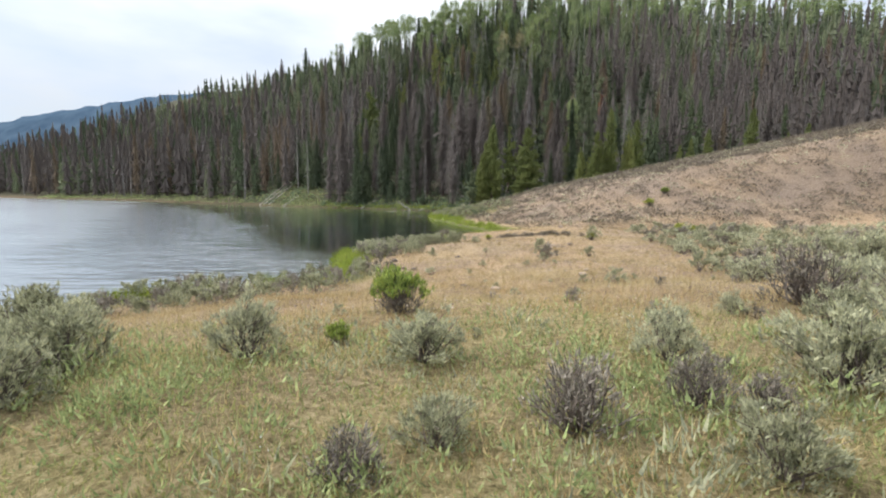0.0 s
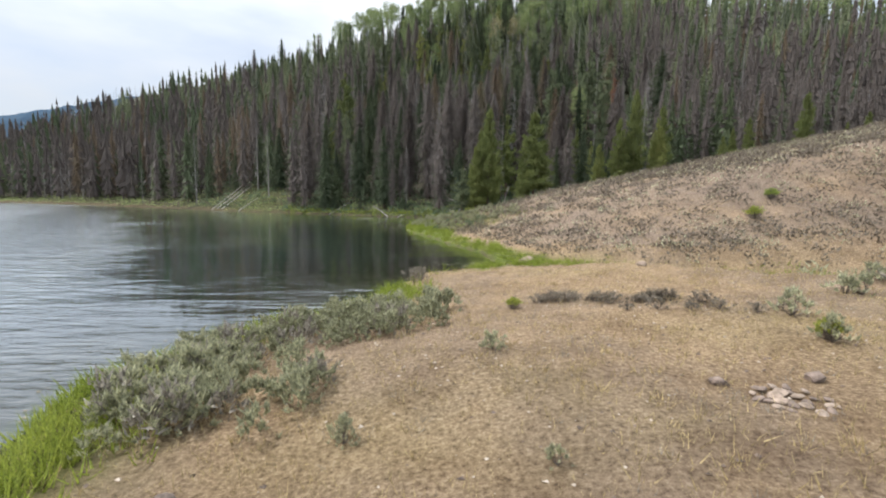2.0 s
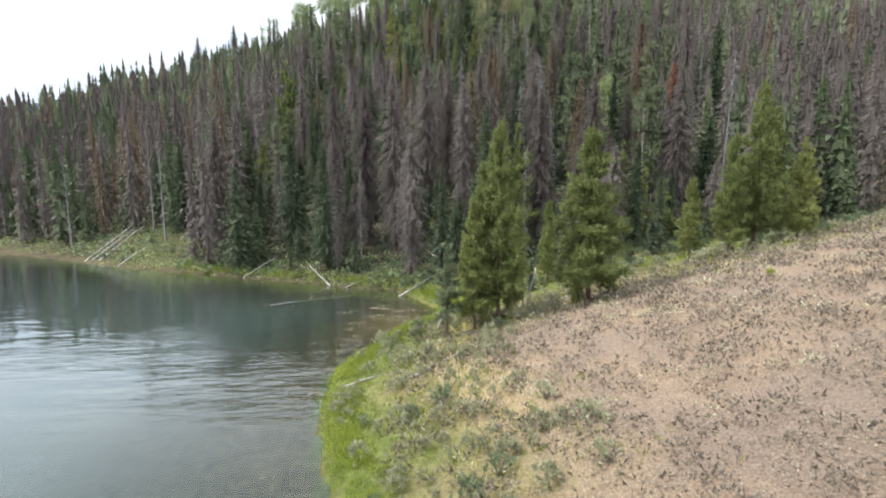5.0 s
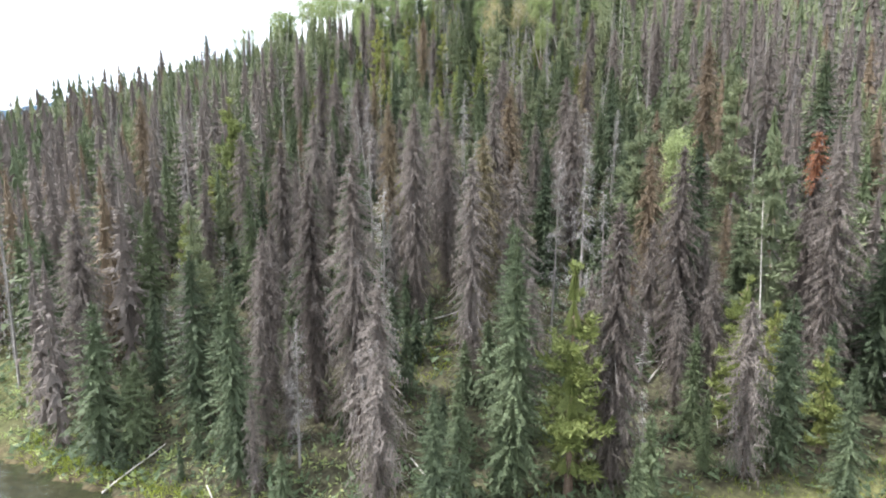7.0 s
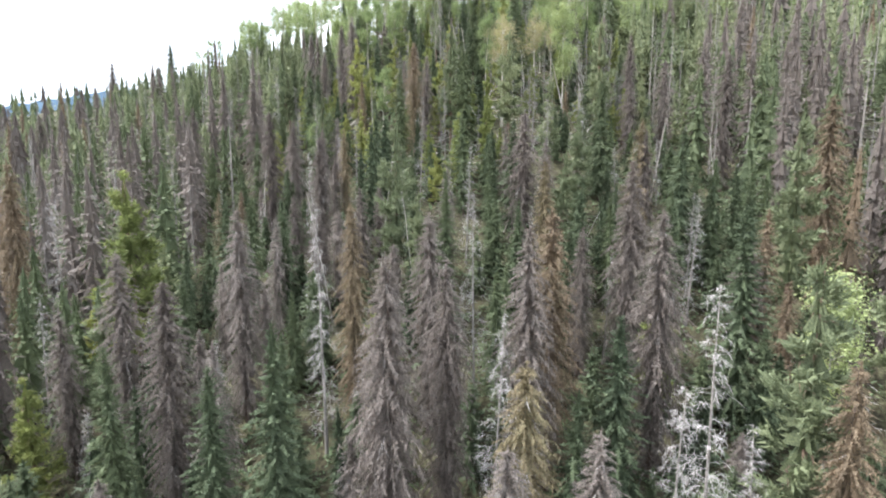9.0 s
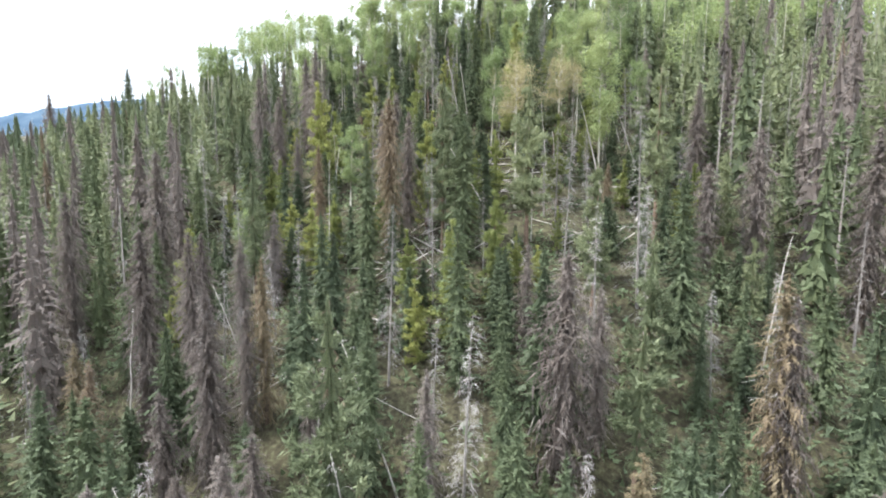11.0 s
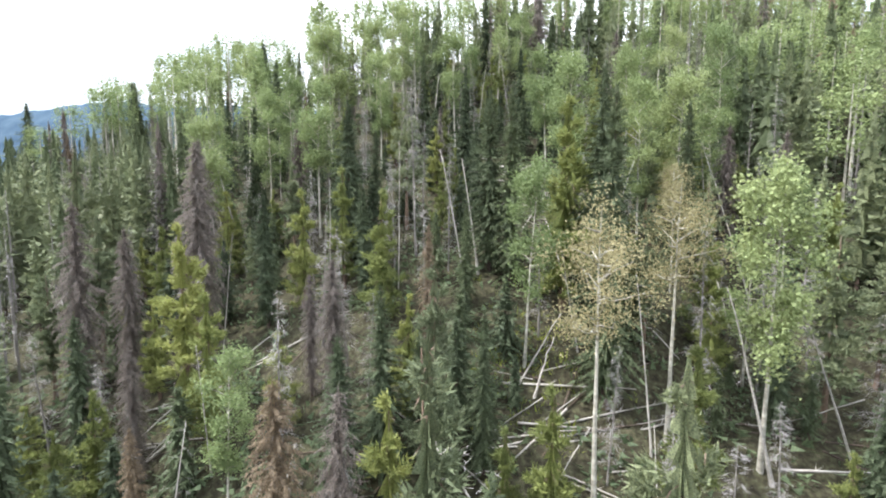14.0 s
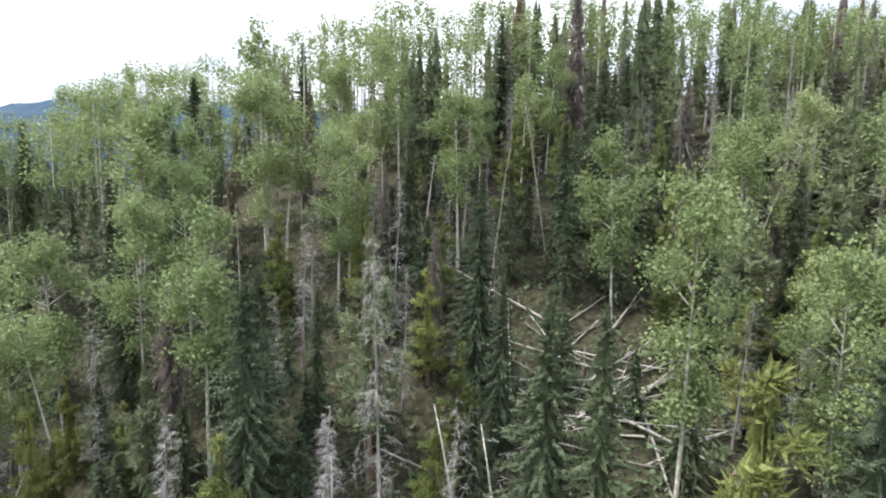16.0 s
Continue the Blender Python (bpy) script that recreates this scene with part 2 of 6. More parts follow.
def water_material():
    m, n, l, b = material("lake_water")
    geo = n.new("ShaderNodeNewGeometry")
    mp = n.new("ShaderNodeMapping")
    mp.inputs["Rotation"].default_value = (0, 0, radians(24))
    mp.inputs["Scale"].default_value = (0.45, 1.5, 1)
    l.new(geo.outputs["Position"], mp.inputs["Vector"])
    ripple = noise_node(n, l, 1.5, 4.0, mp.outputs["Vector"])
    swell = noise_node(n, l, 0.35, 2.0, mp.outputs["Vector"])
    # a breeze over the open lake that dies away towards the wooded shore
    across = n.new("ShaderNodeVectorMath"); across.operation = "DOT_PRODUCT"
    l.new(geo.outputs["Position"], across.inputs[0]); across.inputs[1].default_value = (-1.0, -0.6, 0.0)
    open_water = n.new("ShaderNodeMapRange")
    for key, v in (("From Min", -13.0), ("From Max", 6.0), ("To Min", 0.19), ("To Max", 0.54)):
        open_water.inputs[key].default_value = v
    l.new(across.outputs["Value"], open_water.inputs["Value"])
    wind = n.new("ShaderNodeMath"); wind.operation = "MULTIPLY_ADD"
    l.new(noise_node(n, l, 0.05, 3.0), wind.inputs[0]); wind.inputs[1].default_value = 0.4
    l.new(open_water.outputs["Result"], wind.inputs[2])
    gusts = ramp(n, [(0.40, (0.12, 0.12, 0.12)), (0.72, (1, 1, 1))])
    l.new(wind.outputs[0], gusts.inputs["Fac"])
    mul = n.new("ShaderNodeMath"); mul.operation = "MULTIPLY"
    # the ripples are crisp at the edge of the wind and fine within it
    crisp = ramp(n, [(0.38, (0.10, 0.10, 0.10)), (0.50, (1, 1, 1)), (0.66, (0.30, 0.30, 0.30))])
    l.new(wind.outputs[0], crisp.inputs["Fac"])
    l.new(ripple, mul.inputs[0]); l.new(crisp.outputs["Color"], mul.inputs[1])
    add = n.new("ShaderNodeMath"); add.operation = "MULTIPLY_ADD"
    l.new(swell, add.inputs[0]); add.inputs[1].default_value = 0.5
    l.new(mul.outputs[0], add.inputs[2])
    bump = n.new("ShaderNodeBump")
    bump.inputs["Strength"].default_value, bump.inputs["Distance"].default_value = 1.0, 0.12
    l.new(add.outputs[0], bump.inputs["Height"])
    gloss = n.new("ShaderNodeBsdfGlossy")
    dull = n.new("ShaderNodeMapRange")
    dull.inputs["To Min"].default_value, dull.inputs["To Max"].default_value = 0.02, 0.20
    l.new(gusts.outputs["Color"], dull.inputs["Value"])
    l.new(dull.outputs["Result"], gloss.inputs["Roughness"])
    gloss.inputs["Color"].default_value = (0.90, 0.93, 0.95, 1)
    clear = n.new("ShaderNodeBsdfTransparent")
    clear.inputs["Color"].default_value = (0.60, 0.68, 0.62, 1)
    murk = n.new("ShaderNodeBsdfDiffuse")
    murk.inputs["Color"].default_value = (0.046, 0.070, 0.066, 1)
    body = n.new("ShaderNodeMixShader")
    dp = n.new("ShaderNodeAttribute")
    dp.attribute_name = "depth"
    thick = n.new("ShaderNodeMapRange")
    for key, v in (("From Min", 0.1), ("From Max", 1.6), ("To Min", 0.02), ("To Max", 0.6)):
        thick.inputs[key].default_value = v
    l.new(dp.outputs["Fac"], thick.inputs["Value"])
    l.new(thick.outputs["Result"], body.inputs["Fac"])
    l.new(clear.outputs["BSDF"], body.inputs[1])
    l.new(murk.outputs["BSDF"], body.inputs[2])
    face = n.new("ShaderNodeLayerWeight")
    fr = n.new("ShaderNodeFloatCurve")
    for at, v in ((0.40, 0.05), (0.55, 0.12), (0.66, 0.27), (0.80, 0.58), (0.90, 0.84)):
        fr.mapping.curves[0].points.new(at, v)
    fr.mapping.curves[0].points[0].location = (0.0, 0.03)
    fr.mapping.curves[0].points[-1].location = (1.0, 0.98)
    fr.mapping.update()
    l.new(face.outputs["Facing"], fr.inputs["Value"])
    l.new(bump.outputs["Normal"], gloss.inputs["Normal"])
    mix = n.new("ShaderNodeMixShader")
    l.new(fr.outputs["Value"], mix.inputs["Fac"])
    l.new(body.outputs["Shader"], mix.inputs[1])
    l.new(gloss.outputs["BSDF"], mix.inputs[2])
    l.new(mix.outputs["Shader"], n["Material Output"].inputs["Surface"])
    return m


M_WATER = water_material()

# ---- the lie of the land ----
SHORE = [(-400, -60), (-80, -35), (-25, 2), (-13, 12), (-9.9, 16), (-7.7, 18.1), (-5.7, 19.3), (-4.2, 20.0), (-4.8, 21.4),
         (-4.4, 23), (-5.6, 26.4), (-4.9, 28.7), (-2.6, 31.9), (-1.1, 33.6), (-1.1, 35.2), (-0.1, 36.6), (0.2, 40.3),
         (2.3, 41.3), (4.4, 43), (6.3, 43.6), (5, 44.8), (4.6, 49), (2.4, 55), (1.6, 59), (-0.2, 64),
         (-1.2, 68.5), (-1.4, 73.5), (0.5, 77.3), (2.3, 81.4), (4.6, 83), (5.2, 87), (3.5, 90.5), (1.5, 94),
         (-4, 96.3), (-14, 101.7), (-24, 106.3), (-35, 112), (-43, 117.5), (-62, 128.5), (-95, 144), (-134, 157),
         (-200, 184), (-320, 240), (-600, 330), (-800, 100)]


def step(a, b, v):
    t = np.clip((v - a) / (b - a), 0.0, 1.0)
    return t * t * (3 - 2 * t)


def wave(x, y, size, seed):
    """Smooth bumps of about that size, between -1 and 1."""
    k = 2 * np.pi / size
    r = np.random.RandomState(seed).uniform(0, 6.28, 8)
    return (np.sin(k * (x * 0.83 + y * 0.41) + r[0]) + np.sin(k * 1.31 * (y * 0.92 - x * 0.37) + r[1])
            + np.sin(k * 0.77 * (x * 0.21 - y * 1.05) + r[2]) + np.sin(k * 1.73 * (x * 0.6 + y * 0.7) + r[3])) / 4


def from_lake(x, y):
    """Distance to the shoreline: positive on land, negative over water."""
    x, y = np.asarray(x, float), np.asarray(y, float)
    best, inside = np.full(x.shape, 1e9), np.zeros(x.shape, bool)
    for (ax, ay), (bx, by) in zip(SHORE, SHORE[1:] + SHORE[:1]):
        dx, dy = bx - ax, by - ay
        t = np.clip(((x - ax) * dx + (y - ay) * dy) / (dx * dx + dy * dy), 0, 1)
        best = np.minimum(best, np.hypot(x - ax - t * dx, y - ay - t * dy))
        if dy:
            inside ^= ((ay > y) != (by > y)) & (x < (y - ay) / dy * dx + ax)
    return np.where(inside, -best, best)


def foot(x):
    """Where the wooded slope begins."""
    return 92.0 + np.where(x < 0, -0.55 * x, 0.0) + 4 * np.clip((x - 25) / 60, 0, 1)


def above_gully(x, y):
    """How far the place lies beyond the gully line at the foot of the knoll."""
    return y - (43.2 - 0.62 * np.clip(x - 6, 0, 9) + 0.1 * np.clip(x - 15, 0, 60))


def land(x, y):
    x, y = np.asarray(x, float), np.asarray(y, float)
    d = from_lake(x, y)
    dl = np.maximum(d, 0)
    low = 0.42 * step(0, 0.7, dl) + 0.65 * step(0.5, 9, dl) + 0.022 * np.clip(x, 0, 80)
    low += 0.10 * wave(x, y, 7.0, 3) * step(1, 4, dl) + 0.035 * wave(x, y, 1.9, 4)
    low += 0.95 * step(21, 5, y) * step(3, 13, dl) + 0.35 * step(26, 12, y) * step(6, 14, x)
    # the gully that drains into the cove
    line = 43.2 - 0.62 * np.clip(x - 6, 0, 9) + 0.1 * np.clip(x - 15, 0, 60)
    drop = step(line - 5.0, line - 4.1, y) * step(line + 2.6, line + 0.4, y) * step(-0.6, 0.6, x) * step(46, 14, x)
    low = low * (1 - drop) + (0.15 + 0.03 * np.clip(x - 8, 0, 40) + 0.06 * wave(x, y, 2.6, 8)) * drop
    knoll = (0.2 + 0.185 * np.clip(x, 0, 70)) * step(line + 0.5, line + 12, y) * step(0.3, 16, dl)
    knoll *= 1 - 0.68 * step(68, 94, y + 0.25 * (24 - np.clip(x, 0, 60)))
    u = y - foot(x)
    slope = (0.51 + 0.06 * step(-70, -15, x) + 0.06 * step(-12, 16, x)) * step(-330, -170, x)
    up = slope * 6 * np.log1p(np.exp(np.clip((u - 13) / 6, -30, 60)))
    top = 121.0 + 5.0 * step(0, 30, x)
    over = np.maximum(u - top, 0)
    up -= slope * np.where(over < 40, over ** 2 / 80, over - 20) + 0.12 * np.maximum(over - 60, 0)
    up = np.where(u > 600, np.minimum(up, 6), np.maximum(up, -2))
    up += (1.1 * wave(x, y, 26, 6) + 0.35 * wave(x, y, 8, 7)) * step(2, 30, u)
    bluff = 2.6 * np.exp(-((x + 36) / 15) ** 2) * step(0.5, 8, dl) * step(60, 100, y) * step(34, 12, u)
    z = low + knoll + up * step(0, 3, dl) + bluff
    deep = -np.minimum(2.6, 0.07 * np.abs(d) + 0.006 * d * d) - 0.05
    return np.where(d > 0, z, deep)


def graded(lo, hi, step0, out_lo, out_hi, grow):
    core = list(np.arange(lo, hi, step0))
    up, s = [hi], step0
    while up[-1] < out_hi:
        s *= grow
        up.append(up[-1] + s)
    down, s = [lo - step0], step0
    while down[-1] > out_lo:
        s *= grow
        down.append(down[-1] - s)
    return np.array(down[::-1] + core + up)


def grid_mesh(name, xs, ys, z):
    nx, ny = len(xs), len(ys)
    gx, gy = np.meshgrid(xs, ys)
    co = np.stack([gx, gy, z], -1).reshape(-1, 3)
    i = np.arange(nx * ny).reshape(ny, nx)
    f = np.stack([i[:-1, :-1], i[:-1, 1:], i[1:, 1:], i[1:, :-1]], -1).reshape(-1, 4)
    me = bpy.data.meshes.new(name)
    me.vertices.add(len(co)); me.vertices.foreach_set("co", co.ravel())
    me.loops.add(f.size); me.loops.foreach_set("vertex_index", f.ravel().astype(np.int32))
    me.polygons.add(len(f)); me.polygons.foreach_set("loop_start", np.arange(0, f.size, 4, dtype=np.int32))
    me.polygons.foreach_set("use_smooth", np.ones(len(f), bool))
    me.update(calc_edges=True)
    return me


gxs = graded(-16, 30, 0.7, -2600, 2600, 1.085)
gys = graded(0, 96, 0.7, -400, 3400, 1.07)
GX, GY = np.meshgrid(gxs, gys)
GZ = land(GX, GY)
ground_mesh = grid_mesh("ground", gxs, gys, GZ)
GD = from_lake(GX, GY)
GU = GY - foot(GX)
patches = wave(GX, GY, 9, 11) + 0.6 * wave(GX, GY, 3.1, 12)
gully = np.exp(-((GY - (43.2 - 0.62 * np.clip(GX - 6, 0, 9) + 0.1 * np.clip(GX - 15, 0, 60))) / 1.6) ** 2) * step(5, 7, GX) * (step(11.5, 8.5, GX) + 0.15 * step(24, 16, GX) * step(8.5, 11.5, GX))
DRY_BANK = 1 - 0.9 * step(34.6, 36, GY) * step(42.0, 40.8, GY) * (GX < 3.5)
zones = {
    "lush": np.clip(step(2.6 - 1.5 * step(40, 42, GY) * step(60, 56, GY), 0.3, GD + 0.9 * patches) * DRY_BANK * (1 - 0.3 * step(94, 98, GY)) + gully * 0.9 + step(-15, -6, GU) * step(9, 0, GU) * np.clip(0.85 + 0.3 * patches, 0, 1) * (GX > 2) + step(6.5, 2.5, GD + 1.5 * patches) * step(56, 64, GY) * step(92, 86, GY) * 0.85 + 0.9 * np.exp(-((GX + 33) / 12) ** 2) * step(24, 8, GU) * step(88, 94, GY), 0, 1) * (GD > -1.6),
    "wood": np.maximum(step(-2, 5, GU + 2 * patches), step(-3.0, -1.2, GD) * step(91, 95, GY) * step(5, 2, GX)) * (1 - 0.35 * np.exp(-((GX + 33) / 9) ** 2) * step(22, 6, GU)),
    "knoll": step(0.5, 5, above_gully(GX, GY)) * step(2 + 3 * step(58, 66, GY), 6 + 3.5 * step(58, 66, GY), GD) * np.clip(0.75 + 0.4 * patches, 0, 1),
    "herb": np.clip(step(12.5, 5.5, GY + 2.5 * patches) * np.clip(0.72 + 0.6 * wave(GX, GY, 2.3, 95), 0, 1) + step(10, 4.5, GD + 2 * patches) * step(56, 66, GY) * step(93, 88, GY) * 0.55 + 0.25 * step(0.1, 0.9, patches) * step(44, 32, GY), 0, 1),
    "bed": step(0.05, -0.5, GD),
    "silt": 0.8 * np.exp(-((GX - 1.2) / 3.6) ** 2 - ((GY - 84.8) / 5.0) ** 2) * step(0.1, -0.6, GD),
}
for key, value in zones.items():
    ground_mesh.attributes.new(key, "FLOAT", "POINT").data.foreach_set("value", np.asarray(value, np.float32).ravel())
ground_mesh.materials.append(M_GROUND)
tagged(new("ground", ground_mesh), "dry grassy shore rising to a wooded mountain slope", "ground", kind="structure")

wxs = graded(-20, 12, 1.2, -1400, 300, 1.25)
wys = graded(15, 105, 1.2, -300, 700, 1.25)
water_mesh = grid_mesh("water", wxs, wys, np.zeros((len(wys), len(wxs))))
WX, WY = np.meshgrid(wxs, wys)
water_mesh.attributes.new("depth", "FLOAT", "POINT").data.foreach_set("value", np.maximum(-land(WX, WY), 0).astype(np.float32).ravel())
water_mesh.materials.append(M_WATER)
tagged(new("water", water_mesh), "dark still lake water with patches of ripples", "lake", kind="structure")


def far_ridge():
    """A wooded mountain some kilometres off, its haze put into the blue colour."""
    xs, ys = np.linspace(-4200, 600, 160), np.linspace(2300, 3300, 26)
    X, Y = np.meshgrid(xs, ys)
    crest = 600 + 55 * wave(X, Y * 0, 900, 21) + 16 * wave(X, Y, 140, 22) - 0.155 * np.clip(-1400 - X, 0, 3000)
    Z = crest * np.sin(np.clip((Y - 2300) / 650, 0, 1) * 1.57) + 6 * wave(X, Y, 40, 23) - 30
    me = grid_mesh("backdrop", xs, ys, Z)
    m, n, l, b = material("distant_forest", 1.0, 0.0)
    # bluish tones in place of the air's haze before the ridge
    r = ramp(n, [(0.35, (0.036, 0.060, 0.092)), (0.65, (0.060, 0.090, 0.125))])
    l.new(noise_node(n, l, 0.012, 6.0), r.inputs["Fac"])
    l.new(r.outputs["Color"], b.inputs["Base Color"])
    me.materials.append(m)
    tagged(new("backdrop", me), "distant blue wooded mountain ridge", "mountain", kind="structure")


far_ridge()

# ---- building blocks ----
def tri_mesh(name, groups):
    """A mesh of loose triangles; groups: pairs of (n, 3, 3) corners and a material."""
    me = bpy.data.meshes.new(name)
    co = np.concatenate([g[0] for g in groups]).reshape(-1, 3)
    n = len(co)
    me.vertices.add(n); me.vertices.foreach_set("co", co.astype(np.float32).ravel())
    me.loops.add(n); me.loops.foreach_set("vertex_index", np.arange(n, dtype=np.int32))
    me.polygons.add(n // 3); me.polygons.foreach_set("loop_start", np.arange(0, n, 3, dtype=np.int32))
    me.polygons.foreach_set("material_index", np.concatenate([np.full(len(g[0]), i) for i, g in enumerate(groups)]).astype(np.int32))
    for g in groups:
        me.materials.append(g[1])
    me.update(calc_edges=True)
    return me


def tube(points, radii, sides=6):
    """Triangles of a tapered tube along points."""
    points, rings = np.asarray(points, float), []
    for i, (p, r) in enumerate(zip(points, radii)):
        d = points[min(i + 1, len(points) - 1)] - points[max(i - 1, 0)]
        d /= np.linalg.norm(d) + 1e-9
        a = np.cross(d, (0.3, 0.9, 0.1) if abs(d[2]) > 0.7 else (0, 0, 1.0))
        a /= np.linalg.norm(a)
        b = np.cross(d, a)
        t = np.arange(sides) * 2 * np.pi / sides
        rings.append(p + r * (np.cos(t)[:, None] * a + np.sin(t)[:, None] * b))
    out = []
    for k in range(len(rings) - 1):
        p, q = rings[k], rings[k + 1]
        for i in range(sides):
            j = (i + 1) % sides
            out += [(p[i], p[j], q[j]), (p[i], q[j], q[i])]
    c = rings[-1].mean(0)
    out += [(rings[-1][i], rings[-1][(i + 1) % sides], c) for i in range(sides)]
    return np.array(out)


def tube_mesh(name, tris, mat, smooth=True):
    """Tubes welded into a smooth mesh."""
    me = tri_mesh(name, [(tris, mat)])
    bm = bmesh.new()
    bm.from_mesh(me)
    bmesh.ops.remove_doubles(bm, verts=bm.verts, dist=0.0005)
    for f in bm.faces:
        f.smooth = smooth
    bm.to_mesh(me)
    bm.free()
    return me


def child(name, me, parent, label=""):
    ob = new(name, me)
    ob.parent = parent
    return tagged(ob, label) if label else ob


def blades(p, way, length, width, rng, roll=0.6):
    """One slim triangle at each p, along way."""
    side = np.cross(way, (0, 0, 1.0)) + 1e-6
    side /= np.linalg.norm(side, axis=1)[:, None]
    up = np.cross(side, way)
    a = rng.uniform(-roll, roll, len(p))[:, None]
    side = side * np.cos(a) + up * np.sin(a)
    w = side * (width / 2)[:, None]
    return np.stack([p - w, p + w, p + way * length[:, None]], 1)


def girth(f, knee, power):
    """How wide a conifer's crown is at the height f of it (0 at its foot, 1 at its tip): a cone that turns into a column."""
    return np.minimum(1.0, np.maximum(1 - f, 0) / knee) ** power * (0.72 + 0.28 * step(0.0, 0.15, f))


def boughs(rng, H, R, base, gap, per, sprays, low, high, knee=0.6, power=0.8, plump=1.0, slim=0.3, hang=0.0, ragged=0.3, gaps=0.0):
    """Whorls of boughs round a trunk, each a fan of sprays: low and high are their angles at the foot and the tip of the crown."""
    zs, z = [], base
    while z < 0.975:
        zs.append(z)
        z += gap / H * (0.5 + 0.5 * (1 - z)) * rng.uniform(0.7, 1.3)
    n = len(zs) * per
    f = (np.repeat(zs, per) - base) / (1 - base) + rng.normal(0, 0.010, n)
    az = np.repeat(rng.uniform(0, 6.28, len(zs)), per) + np.tile(np.arange(per), len(zs)) * 6.283 / per + rng.normal(0, 0.25, n)
    keep = rng.uniform(0, 1, n) > gaps
    f, az = np.clip(f[keep], 0, 0.99), az[keep]
    n = len(f)
    r = R * girth(f, knee, power) * rng.uniform(1 - 1.2 * ragged, 1 + 0.6 * ragged, n) + 0.07
    z = H * (base + (1 - base) * f)
    el = low + (high - low) * f ** 1.5 + rng.normal(0, 0.10, n)
    s = 0.15 + 0.85 * (np.arange(sprays) + rng.uniform(0.1, 0.9, (n, sprays))) / sprays
    az, el, r, z = (v[:, None] for v in (az, el, r, z))
    px, py = np.cos(az) * np.cos(el) * r * s, np.sin(az) * np.cos(el) * r * s
    pz = z + np.sin(el) * r * s - hang * r * s * s * 0.5
    side = np.where(np.arange(sprays) % 2 == 0, 1, -1) * rng.uniform(0.2, 1.5, (n, sprays)) * (1.15 - 0.5 * s)
    turn = az + side
    dip = el - 0.10 + rng.normal(0, 0.40, (n, sprays)) - hang * rng.uniform(0.3, 1.5, (n, sprays))
    way = np.stack([np.cos(turn) * np.cos(dip), np.sin(turn) * np.cos(dip), np.sin(dip)], -1).reshape(-1, 3)
    length = (plump * (0.16 + (0.36 - 0.18 * s) * r) * rng.uniform(0.7, 1.3, (n, sprays))).ravel()
    p = np.stack([px, py, pz], -1).reshape(-1, 3) - way * (length * 0.3)[:, None]
    t = blades(p, way, length, length * slim * rng.uniform(0.7, 1.3, len(length)), rng, 0.9)
    tip = blades(np.array([[0, 0, H * 0.95]] * 3) + rng.normal(0, 0.03, (3, 3)), np.array([[0.05, 0, 1], [-0.04, 0.05, 1], [0, -0.05, 1.0]]),
                 np.full(3, H * 0.05), np.full(3, 0.12), rng)
    return np.concatenate([t, tip])


def tiers(rng, H, R, base, count, points, knee=0.6, power=0.8, droop=0.35, notch=0.45):
    """The dense inner crown of a conifer: whorls of branches, each a ragged skirt round the trunk."""
    out = []
    for k in range(count):
        f = max((k + rng.uniform(-0.2, 0.5)) / count, 0.0)
        z = H * (base + (0.965 - base) * f)
        r = R * float(girth(f, knee, power)) * rng.uniform(0.82, 1.12) + 0.08
        lift = H * (0.97 - base) / count * rng.uniform(1.2, 1.7)
        a = rng.uniform(0, 6.28) + np.arange(2 * points) * np.pi / points + rng.normal(0, 0.12, 2 * points)
        far = np.where(np.arange(2 * points) % 2 == 0, rng.uniform(0.7, 1.2, 2 * points), notch * rng.uniform(0.7, 1.3, 2 * points)) * r
        down = np.where(np.arange(2 * points) % 2 == 0, droop, -0.05) * r * rng.uniform(0.5, 1.5, 2 * points)
        ring = np.column_stack([far * np.cos(a), far * np.sin(a), z - down])
        top = np.array([rng.normal(0, 0.03), rng.normal(0, 0.03), z + lift])
        nxt = np.roll(ring, -1, 0)
        out.append(np.stack([np.broadcast_to(top, ring.shape), ring, nxt], 1))
    return np.concatenate(out)


def stick_boughs(rng, H, R, base, count, power=0.7, thick=0.035, twigs=3):
    """Bare drooping branches with a few twigs."""
    out = []
    f = np.sort(rng.uniform(0, 1, count))
    for k in range(count):
        w = np.array([0, 0, thick])
        a = rng.uniform(0, 6.28)
        r = R * (1 - f[k]) ** power * rng.uniform(0.45, 1.1) + 0.15
        p0 = np.array([0, 0, H * (base + (0.97 - base) * f[k])])
        e = rng.uniform(-0.25, 0.45)
        d = np.array([np.cos(a) * np.cos(e), np.sin(a) * np.cos(e), np.sin(e)])
        p1 = p0 + d * r * 0.55
        p2 = p0 + d * r * 0.95 + np.array([0, 0, -0.35 * r])
        side = np.cross(d, (0, 0, 1.0)) * thick
        out.append(np.array([(p0 - w, p0 + w, p1), (p0 - side, p0 + side, p1), (p1 - w * 0.7, p1 + w * 0.7, p2), (p1 - side * 0.7, p1 + side * 0.7, p2)]))
        m = twigs
        s = rng.uniform(0.25, 1, m)[:, None]
        p = np.where(s < 0.6, p0 + (p1 - p0) * s / 0.6, p1 + (p2 - p1) * (s - 0.6) / 0.4)
        t = a + rng.uniform(-1.3, 1.3, m)
        g = rng.uniform(-1.2, 0.3, m)
        w = np.stack([np.cos(t) * np.cos(g), np.sin(t) * np.cos(g), np.sin(g)], -1)
        out.append(blades(p, w, rng.uniform(0.25, 0.75, m) * (0.5 + 0.5 * r), np.full(m, thick * 1.5), rng))
    return np.concatenate(out)


